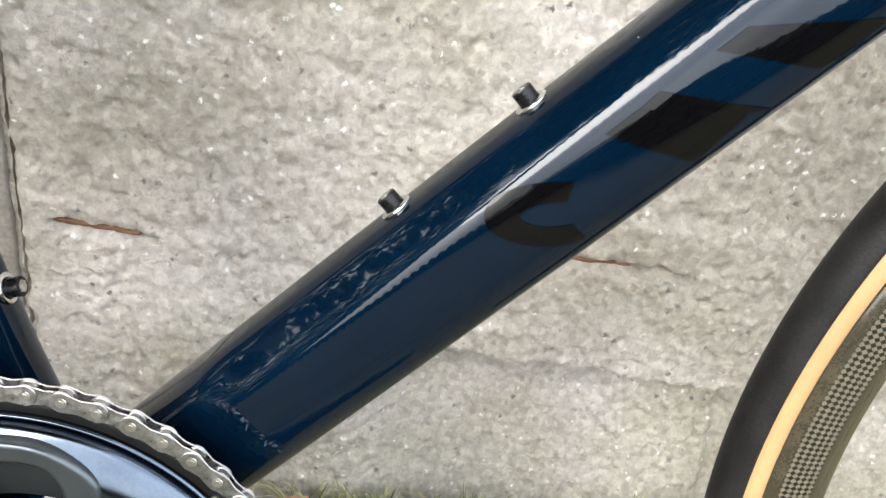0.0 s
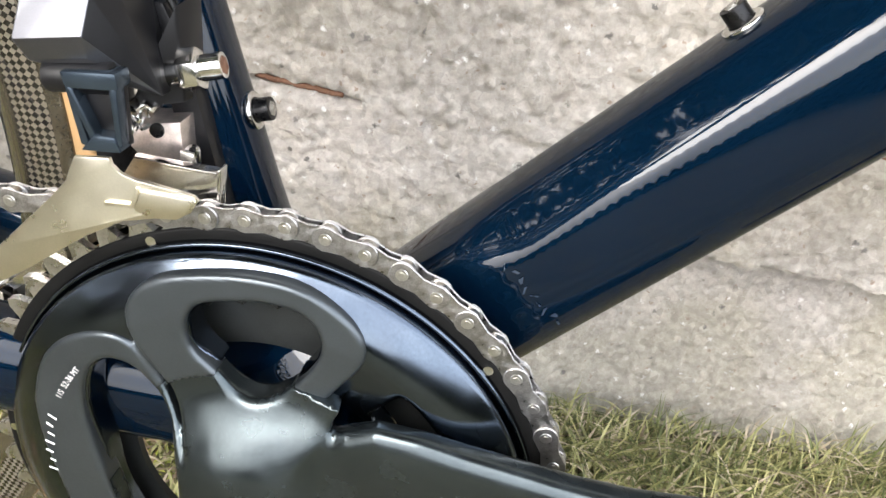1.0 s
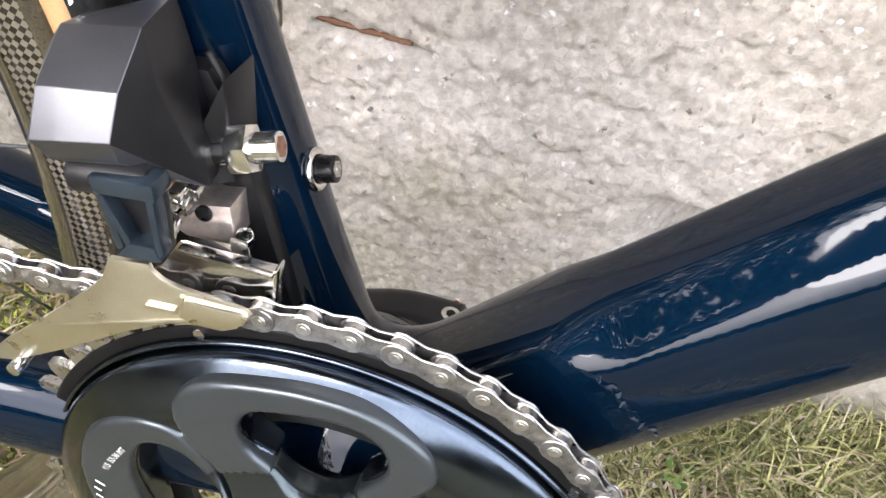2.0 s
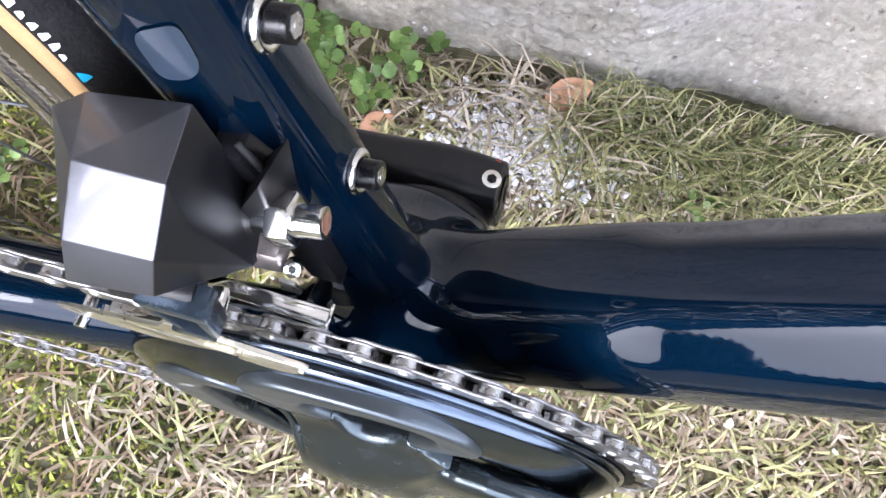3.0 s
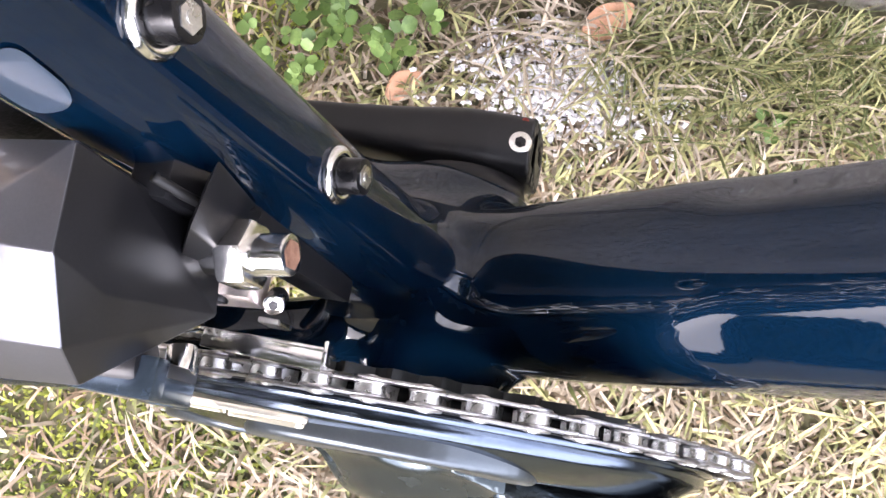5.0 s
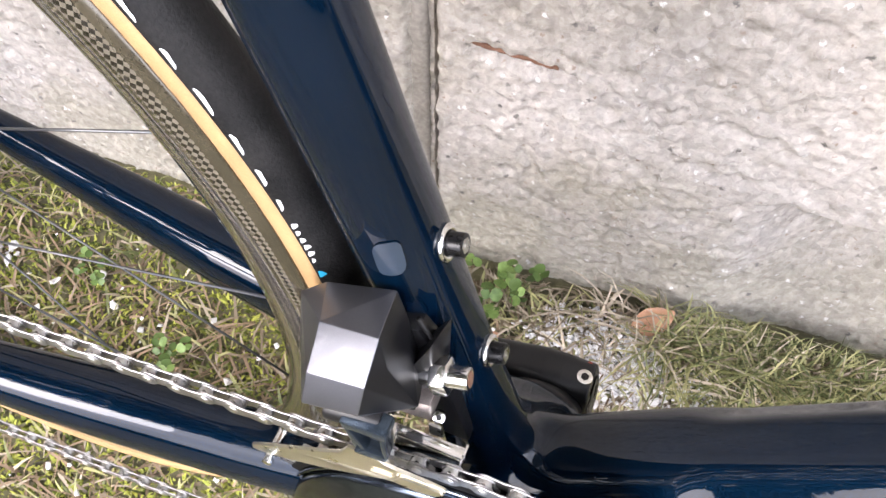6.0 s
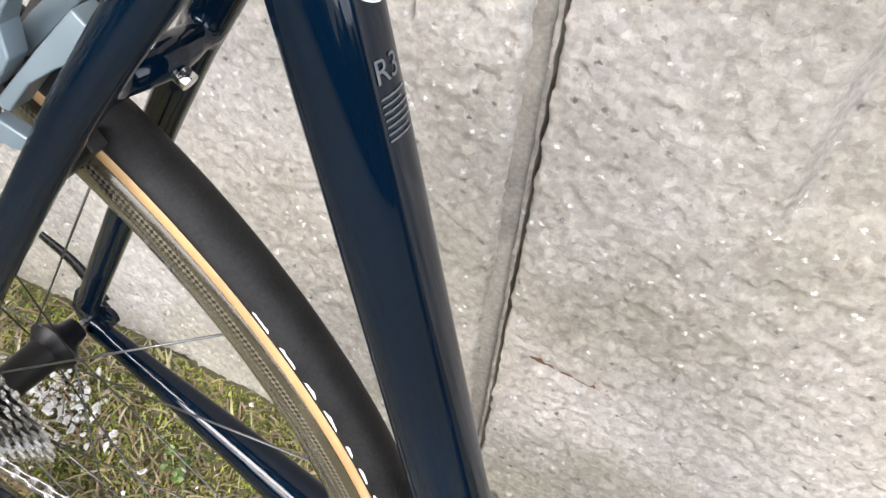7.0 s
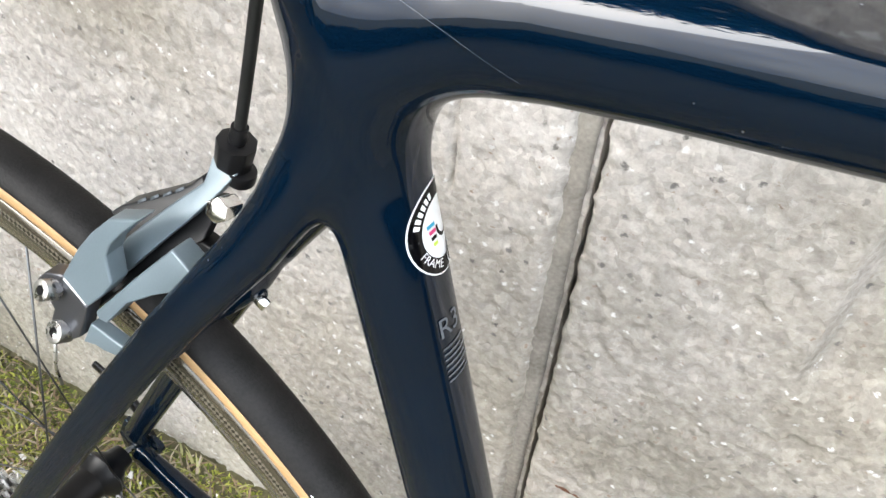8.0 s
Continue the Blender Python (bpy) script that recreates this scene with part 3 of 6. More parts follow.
TUBES = [
    ("down_tube", Tube([(*[along(0.012)[0], 0, along(0.012)[1]], 0.026, 0.026)] + [(along(d)[0], 0, along(d)[1], a, b) for d, a, b in ((0.06, 0.0268, 0.0272), (0.14, 0.0262, 0.0274), (0.25, 0.0255, 0.0274), (0.40, 0.0236, 0.0265), (0.60, 0.0226, 0.0255))], 2.8, 11)),
    ("seat_tube", Tube([(SEAT(z), 0, z, a, b) for z, a, b in ((0.29, 0.020, 0.021), (0.35, 0.0168, 0.0175), (0.45, 0.0160, 0.0163), (0.60, 0.0158, 0.0160), (0.72, 0.0158, 0.0160), (0.835, 0.0160, 0.0168))], 2.2, 10)),
    ("top_tube", Tube([(-0.150, 0, 0.789, 0.0165, 0.0175), (-0.100, 0, 0.803, 0.0185, 0.0185), (-0.03, 0, 0.812, 0.0200, 0.0180), (0.15, 0, 0.832, 0.0200, 0.0180), (0.385, 0, 0.858, 0.0195, 0.0200)], 2.4, 9)),
    ("seatstay", Tube(STAY, 2.1, 13)),
    ("seatstay", Tube(mirrored(STAY), 2.1, 13)),
    ("chainstay", Tube(CHAINSTAY, 2.2, 13)),
    ("chainstay", Tube(mirrored(CHAINSTAY), 2.2, 13)),
    ("bottom_bracket_shell", Tube([(0, -0.0365, 0.27, 0.0245, 0.0245), (0, 0.0365, 0.27, 0.0245, 0.0245)], 2.0, 6, (1, 0, 0))),
    ("head_tube", Tube([(0.438, 0, 0.69, 0.024, 0.028), (0.398, 0, 0.835, 0.021, 0.023), (0.392, 0, 0.875, 0.0205, 0.0215)], 2.0, 8)),
    ("brake_bridge", Tube([(-0.2085, -0.022, 0.6640, 0.0052, 0.0052), (-0.2045, 0, 0.6660, 0.0075, 0.0070), (-0.2085, 0.022, 0.6640, 0.0052, 0.0052)], 2.2, 8, (1, 0, 0))),
]
BLEND = {"top_tube": 0.034, "seatstay": 0.010, "chainstay": 0.022, "bottom_bracket_shell": 0.020, "brake_bridge": 0.005}


def frame_field(P):
    v = None
    for nm, t in TUBES:
        d = t(P)
        if nm == "down_tube":
            # a crisp ridge along the upper part of each side
            s = (P[:, 0] * T1.x + (P[:, 2] - 0.27) * T1.z) / T1.length
            n = ((P[:, 2] - 0.27) * T1.x - P[:, 0] * T1.z) / T1.length
            u = np.clip((s - 0.07) / 0.06, 0, 1)
            d = smax(d, np.abs(P[:, 1]) * 0.693 + n * 0.721 - 0.0270 - 0.010 * (1 - u * u * (3 - 2 * u)), 0.0018)
        elif nm == "top_tube":
            # a flat upper face with a crease along each shoulder, fading out towards the seat cluster
            top = P[:, 2] - 0.812 - 0.1105 * (P[:, 0] + 0.03)
            u = np.clip((P[:, 0] + 0.10) / 0.07, 0, 1)
            d = smax(d, top - 0.0104 - 0.010 * (1 - u * u * (3 - 2 * u)), 0.0012)
        v = d if v is None else smin(v, d, BLEND.get(nm, 0.024))
    return v


def build_frame():
    P, F, N = surface(frame_field, (-0.43, -0.095, 0.225), (0.48, 0.095, 0.90), 0.0030)
    owner = np.argmin(np.stack([t(P) for _, t in TUBES]), 0)
    fo = owner[F[:, 0]]
    for i, (nm, _) in enumerate(TUBES):
        sel = F[fo == i]
        if len(sel):
            mesh_part(nm, net_mesh(nm, P, sel, N), BLUE, bicycle, "deep glossy blue carbon " + nm.replace("_", " "))


build_frame()


def on_frame_many(P, W):
    """The points where rays meet the moulded frame, and the normals there."""
    W = W / np.linalg.norm(W, axis=1)[:, None]
    for _ in range(16):
        P = P + W * (frame_field(P) * 0.9)[:, None]
    e = 0.0005
    G = np.stack([frame_field(P + e * a) - frame_field(P - e * a) for a in np.eye(3)], -1)
    return P, G / np.linalg.norm(G, axis=1)[:, None]


def on_frame(p, way):
    P, N = on_frame_many(np.array([p], float), np.array([way], float))
    return P[0], N[0]


def dropout(sgn):
    bm = hull([(x, sgn * y, z) for x, z in ((-0.384, 0.372), (-0.402, 0.374), (-0.412, 0.352), (-0.408, 0.330), (-0.392, 0.328), (-0.376, 0.340)) for y in (0.0645, 0.0700)])
    part("dropout", bevelled(bm, 0.0012), BLUE, bicycle)


for s in (-1, 1):
    dropout(s)


def eyelet():
    """Brake-side lug with a hole beside the far dropout."""
    me = lathe([(0.0036, -0.002), (0.0075, -0.002), (0.0075, 0.002), (0.0036, 0.002)], (-0.374, 0.067, 0.362), 24)
    sharp(mesh_part("lug", me, BLUE, bicycle))


eyelet()


# ---- bottle bolts ----
def bottle_bolt(base, way):
    base, way = Vector(base), Vector(way).normalized()
    bm = bmesh.new()
    cylinder(bm, base - way * 0.004, base + way * 0.0066, 0.0041, seg=28)
    bevelled(bm, 0.0005)
    q = way.to_track_quat("Z", "Y").to_matrix().to_4x4()
    bolt = sharp(part("bottle_bolt", bm, BOLT, bicycle, "black socket-head bottle cage bolt"))
    me = lathe([(0.0040, 0.0), (0.0056, 0.0), (0.0066, 0.0006), (0.0066, 0.0016), (0.0056, 0.0022), (0.0040, 0.0022)], (0, 0, 0), 36)
    me.transform(Matrix.Translation(base - way * 0.0008) @ way.to_track_quat("Y", "Z").to_matrix().to_4x4())
    mesh_part("washer", me, CHROME, bolt, "bright silver washer")
    bm = bmesh.new()
    cylinder(bm, base + way * 0.0066, base + way * 0.0069, 0.0027, seg=6)
    cylinder(bm, base + way * 0.0068, base + way * 0.0071, 0.0012, seg=12)
    part("socket", bm, STEEL, bolt, "worn bright hex socket", smooth=False)


for d in (0.2146, 0.2783):
    x, z = along(d)
    p, nrm = on_frame((x - 0.73 * 0.08, 0, z + 0.683 * 0.08), (0.73, 0, -0.683))
    bottle_bolt(p, (-0.73, 0, 0.683))
for z in (0.3905, 0.4515):
    p, nrm = on_frame((SEAT(z) + 0.08, 0, z + 0.02), (-0.955, 0, -0.297))
    bottle_bolt(p, (0.955, 0, 0.297))


# ---- wheels ----
def wheel(name, ax, az, label, spokes, drive):
    c = (ax, 0, az)
    rim = mesh_part(name, lathe([(0.3165, -0.0118), (0.3172, -0.0105), (0.3150, -0.0085), (0.3120, -0.0080), (0.3120, 0.0080), (0.3150, 0.0085), (0.3172, 0.0105), (0.3165, 0.0118), (0.3050, 0.0122), (0.2960, 0.0110), (0.2880, 0.0070), (0.2850, 0.0030), (0.2850, -0.0030), (0.2880, -0.0070), (0.2960, -0.0110), (0.3050, -0.0122)], c, 240, uv=1300), CARBON, bicycle, label)
    prof = [(0.3225 + 0.0125 * math.cos(a), 0.0130 * math.sin(a)) for a in np.linspace(-1.28, 1.28, 19)]
    inner = [(r - 0.0012, y * 0.93) for r, y in reversed(prof)]
    mesh_part("tyre_tread", lathe(prof + inner, c, 260), TREAD, rim, "scuffed black rubber tread")
    for s in (-1, 1):
        side = [(0.3262, s * 0.01245), (0.3235, s * 0.01295), (0.3205, s * 0.01270), (0.3180, s * 0.0116), (0.3163, s * 0.0100), (0.3160, s * 0.0088), (0.3205, s * 0.0112), (0.3262, s * 0.0112)]
        mesh_part("sidewall", lathe(side, c, 260), TAN, rim, "tan cotton sidewall")
    hub = sharp(mesh_part("hub", lathe([(0.0, -0.050), (0.009, -0.050), (0.011, -0.046), (0.019, -0.036 if not drive else -0.022), (0.021, -0.034 if not drive else -0.020), (0.019, -0.031 if not drive else -0.017), (0.0135, -0.024 if not drive else -0.012), (0.0125, 0.0), (0.0135, 0.026), (0.019, 0.032), (0.021, 0.035), (0.019, 0.038), (0.011, 0.047), (0.009, 0.056), (0.0, 0.056)], c, 48, closed=False), PLASTIC, rim, "black hub shell"))
    for i in range(spokes):
        s = 1 if i % 2 else -1
        a = 2 * math.pi * (i + 0.35) / spokes
        lead = (1 if (i // 2) % 2 else -1) * 1.35
        y = s * (0.035 if s > 0 or not drive else 0.019)
        h = (ax + 0.019 * math.cos(a + lead), y, az + 0.019 * math.sin(a + lead))
        e = (ax + 0.287 * math.cos(a), s * 0.002, az + 0.287 * math.sin(a))
        bm = bmesh.new()
        cylinder(bm, h, e, 0.00065, seg=8)
        part("spoke", bm, SPOKE, rim, "thin bladed grey spoke")
    return rim, hub


rear, rear_hub = wheel("rear_wheel", -0.3998, 0.3423, "rear wheel with woven carbon rim", 20, True)
front, front_hub = wheel("front_wheel", 0.6147, 0.3423, "front wheel with woven carbon rim", 20, False)
AX = Vector((-0.3998, 0, 0.3423))


def tyre_print():
    """Worn white lettering along the tread's edge, and one small teal tick."""
    def mark(a0, a1, w, r0, name, mat):
        bm = bmesh.new()
        n = max(4, int((a1 - a0) * 400))
        rows = []
        for i in range(n + 1):
            a = a0 + (a1 - a0) * i / n
            u = i / n
            fray = 0.6 * noise.noise((a * 110, r0 * 50, 2.0))
            full = (0.3 + 0.7 * min(1, 9 * u, 6 * (1 - u)))
            row = []
            for k in range(4):
                r = r0 + 0.0003 * u + w * full * (k / 3) * (1 + fray if k == 3 else 1)
                th = math.acos(max(-1, min(1, (r - 0.3225) / 0.0125)))
                y = -0.0130 * math.sin(th) - 0.00035
                row.append(bm.verts.new((AX.x + r * math.cos(a), y, AX.z + r * math.sin(a))))
            rows.append(row)
        for p, q in zip(rows, rows[1:]):
            for k in range(3):
                bm.faces.new((p[k], p[k + 1], q[k + 1], q[k]))
        part(name, bm, mat, rear, "worn white lettering mark" if mat is WHITE else "small teal mark")
    # the marks as angles round the axle, largest letters first
    spans = [(42.6, 44.9), (39.3, 41.7), (36.4, 38.4), (33.2, 35.7), (30.5, 32.1), (27.6, 29.7), (24.9, 26.7), (22.6, 24.2), (20.6, 21.9)]
    for a0, a1 in spans:
        mark(radians(a0), radians(a1 - 0.4), 0.0010, 0.3274, "letter_mark", WHITE)
    for i in range(6):
        a = 16.0 + i * 0.62
        mark(radians(a), radians(a + 0.40), 0.0015, 0.3272, "letter_mark", WHITE)
    mark(radians(14.6), radians(15.2), 0.0022, 0.3270, "letter_mark", TEAL)


tyre_print()


def cassette():
    first = None
    for k, teeth in enumerate((11, 12, 13, 14, 15, 17, 19, 21, 23, 25, 28)):
        r = teeth * 0.0127 / (2 * math.pi)
        y = -0.0585 + k * 0.0037
        bm = bmesh.new()
        ring_o, ring_i = [], []
        n = teeth * 4
        for i in range(n):
            rr = r + (0.0032 if i % 4 in (1, 2) else -0.0034)
            a = 2 * math.pi * i / n
            ring_o.append(bm.verts.new((AX.x + rr * math.cos(a), y, AX.z + rr * math.sin(a))))
            ring_i.append(bm.verts.new((AX.x + r * 0.62 * math.cos(a), y, AX.z + r * 0.62 * math.sin(a))))
        fs = [bm.faces.new((ring_o[i], ring_o[(i + 1) % n], ring_i[(i + 1) % n], ring_i[i])) for i in range(n)]
        ex = bmesh.ops.extrude_face_region(bm, geom=fs)
        bmesh.ops.translate(bm, verts=[q for q in ex["geom"] if isinstance(q, bmesh.types.BMVert)], vec=(0, 0.0018, 0))
        bmesh.ops.recalc_face_normals(bm, faces=bm.faces)
        sharp(part("sprocket", bm, STEEL, rear, "steel cassette sprocket"))
    bm = bmesh.new()
    cylinder(bm, (AX.x, -0.062, AX.z), (AX.x, -0.017, AX.z), 0.0165, seg=36)
    sharp(part("freehub", bm, BOLT, rear))


cassette()


def skewer():
    bm = bmesh.new()
    cylinder(bm, (AX.x, -0.076, AX.z), (AX.x, 0.080, AX.z), 0.0026, seg=12)
    ax = sharp(part("skewer", bm, STEEL, bicycle, "quick-release skewer through the rear hub"))
    bm = bmesh.new()
    cylinder(bm, (AX.x, 0.0705, AX.z), (AX.x, 0.082, AX.z), 0.0095, 0.0085, seg=24)
    bevelled(bm, 0.0008)
    sharp(part("skewer_nut", bm, BOLT, ax, "black end nut"))
    P, F, N = surface(Tube([(-0.400, 0.0830, 0.345, 0.0045, 0.0060), (-0.425, 0.0865, 0.367, 0.0030, 0.0055), (-0.455, 0.0850, 0.384, 0.0022, 0.0045)], 2.2, 10), (-0.47, 0.07, 0.33), (-0.385, 0.1, 0.395), 0.0012)
    mesh_part("lever", net_mesh("lever", P, F, N), BOLT, ax, "black curved lever")


skewer()


# ---- crankset ----
BBZ = 0.27
ARM_ANGLE = 15.0
def polar(P):
    x, z = P[:, 0], P[:, 2] - BBZ
    return np.hypot(x, z), np.degrees(np.arctan2(z, x)), -P[:, 1]


def sector(ang, centre, half):
    """Signed degrees outside the sector."""
    return np.abs((ang - centre + 180) % 360 - 180) - half


def rounded(poly, times=2):
    """Corner cutting: a smooth outline through the middle of a coarse one."""
    p = np.array(poly, float)
    for _ in range(times):
        q = np.roll(p, -1, 0)
        p = np.stack([0.75 * p + 0.25 * q, 0.25 * p + 0.75 * q], 1).reshape(-1, 2)
    return p


def outline_field(poly, h=0.0008, x0=-0.112, z0=0.158, n=282):
    """Signed distances from an outline of (x, z) pairs on a square net."""
    poly = rounded(poly)
    q = np.stack(np.meshgrid(x0 + h * np.arange(n), z0 + h * np.arange(n), indexing="ij"), -1).reshape(-1, 2)
    best = np.full(len(q), 1e9)
    inside = np.zeros(len(q), bool)
    for a, b in zip(poly, np.roll(poly, -1, 0)):
        e, w = b - a, q - a
        along_edge = np.clip((w @ e) / (e @ e), 0, 1)
        best = np.minimum(best, ((w - along_edge[:, None] * e) ** 2).sum(1))
        cross = (a[1] > q[:, 1]) != (b[1] > q[:, 1])
        inside ^= cross & (q[:, 0] < (b[0] - a[0]) * (q[:, 1] - a[1]) / (b[1] - a[1] + 1e-12) + a[0])
    return (np.where(inside, -1, 1) * np.sqrt(best)).reshape(n, n), h, x0, z0


def flat_hole(P, field):
    """The outline's distance at P, the same all through the part's thickness."""
    f, h, x0, z0 = field
    u, v = np.clip((P[:, 0] - x0) / h, 0, len(f) - 1.001), np.clip((P[:, 2] - z0) / h, 0, len(f) - 1.001)
    i, j = u.astype(int), v.astype(int)
    a, b = u - i, v - j
    return f[i, j] * (1 - a) * (1 - b) + f[i + 1, j] * a * (1 - b) + f[i, j + 1] * (1 - a) * b + f[i + 1, j + 1] * a * b


def about_arm(pts):
    """The same outline on the other side of the crank arm's line."""
    c, s = math.cos(radians(2 * ARM_ANGLE)), math.sin(radians(2 * ARM_ANGLE))
    return [(x * c + (z - BBZ) * s, x * s - (z - BBZ) * c + BBZ) for x, z in pts][::-1]


# outlines on the upper side of the crank arm: window, lobe, the opening behind and the rim behind it
WINDOW = [(-0.0229, 0.3420), (-0.0195, 0.3490), (-0.0118, 0.3518), (0.0019, 0.3545), (0.0138, 0.3538), (0.0195, 0.3490), (0.0217, 0.3407), (0.0168, 0.3305), (0.0098, 0.3213), (0.0022, 0.3173), (-0.0058, 0.3181), (-0.0130, 0.3248), (-0.0217, 0.3320)]
LOBE = [(-0.0440, 0.3403), (-0.0405, 0.3490), (-0.0324, 0.3558), (-0.0185, 0.3600), (-0.0035, 0.3628), (0.0135, 0.3624), (0.0290, 0.3547), (0.0356, 0.3460), (0.0346, 0.3380), (0.0276, 0.3286), (0.0200, 0.3163), (0.0150, 0.3000), (0.0120, 0.2700), (-0.0150, 0.2690), (-0.0200, 0.2929), (-0.0269, 0.3124), (-0.0404, 0.3290)]
OPENING = [(-0.0620, 0.2900), (-0.0590, 0.3137), (-0.0517, 0.3210), (-0.0420, 0.3205), (-0.0362, 0.3145), (-0.0306, 0.3066), (-0.0276, 0.3015), (-0.0250, 0.2903), (-0.0212, 0.2812), (-0.0207, 0.2728)]
RIM = [(-0.0815, 0.2850), (-0.0769, 0.3110), (-0.0690, 0.3224), (-0.0567, 0.3304), (-0.0460, 0.3322), (-0.0380, 0.3270), (-0.0200, 0.2930), (-0.0120, 0.2700)]
OUTLINES = {"window": [outline_field(WINDOW), outline_field(about_arm(WINDOW))], "lobe": [outline_field(LOBE), outline_field(about_arm(LOBE))], "opening": outline_field(OPENING + about_arm(OPENING)), "rim": outline_field(RIM + about_arm(RIM))}


def ring_body(P):
    r, a, w = polar(P)
    top = 0.0578 - 0.0072 * np.clip((r - 0.078) / 0.0175, 0, 1) ** 1.7 - 0.0030 * np.clip((0.078 - r) / 0.02, 0, 1) ** 2
    shell = smax(smax(r - 0.0952, 0.0560 - r, 0.002), smax((w - top) * 0.9, 0.0445 - w, 0.001), 0.0016)
    for wd in OUTLINES["window"]:
        shell = smax(shell, -(flat_hole(P, wd) + 0.0005), 0.002)
    shell = smax(shell, -(flat_hole(P, OUTLINES["opening"]) + 0.001), 0.002)
    for off in (26, -26):
        slot = smax(smax(0.0585 - r, r - 0.0760, 0.003), sector(a, ARM_ANGLE + off, 10.5) * 0.0011, 0.004)
        shell = smax(shell, -slot, 0.002)
    return shell


def spider_body(P):
    r, a, w = polar(P)
    v = smin(flat_hole(P, OUTLINES["lobe"][0]), flat_hole(P, OUTLINES["lobe"][1]), 0.003)
    v = smin(v, flat_hole(P, OUTLINES["rim"]), 0.003)
    v = smin(v, r - 0.0220, 0.006)
    u = np.clip((0.058 - r) / 0.036, 0, 1)
    top = 0.0590 + 0.0008 * u * u - 0.0012 * np.clip((r - 0.078) / 0.012, 0, 1)
    v = smax(v, smax(w - top, 0.0490 - w, 0.001), 0.0022)
    v = smax(v, 0.0546 - r, 0.0004)
    for wd in OUTLINES["window"] + [OUTLINES["opening"]]:
        v = smax(v, -flat_hole(P, wd), 0.0026)
    return v


def arm_body(P):
    t = radians(ARM_ANGLE)
    c, s = math.cos(t), math.sin(t)
    st = [(d * c, -y, BBZ + d * s, aa, bb) for d, y, aa, bb in ((0.0, 0.0570, 0.0110, 0.0190), (0.028, 0.0600, 0.0085, 0.0275), (0.052, 0.0625, 0.0075, 0.0385), (0.085, 0.0645, 0.0072, 0.0285), (0.125, 0.0675, 0.0068, 0.0170), (0.160, 0.0695, 0.0068, 0.0135), (0.172, 0.0705, 0.0075, 0.0150), (0.180, 0.0710, 0.0070, 0.0120))]
    v = Tube(st, 3.2, 18)(P)
    r, a, w = polar(P)
    v = smin(v, (((r / 0.0170) ** 3 + (np.abs(w - 0.0590) / 0.0125) ** 3) ** (1 / 3) - 1) * 0.012, 0.008)
    # the hollow root: four legs that meet the spider's lobes at a seam and swell towards the axle
    legs = smin(flat_hole(P, OUTLINES["lobe"][0]), flat_hole(P, OUTLINES["lobe"][1]), 0.004)
    legs = smin(smin(legs, flat_hole(P, OUTLINES["rim"]), 0.003), r - 0.0240, 0.010)
    u = np.clip((0.0556 - r) / 0.036, 0, 1)
    top = 0.05885 + 0.0125 * u * u * (3 - 2 * u)
    legs = smax(legs, smax((w - top) * 0.9, 0.0490 - w, 0.001), 0.0026)
    for wd in OUTLINES["window"] + [OUTLINES["opening"]]:
        legs = smax(legs, -flat_hole(P, wd), 0.0030)
    legs = smax(legs, r - 0.0562, 0.0004)
    return smin(v, legs, 0.012)


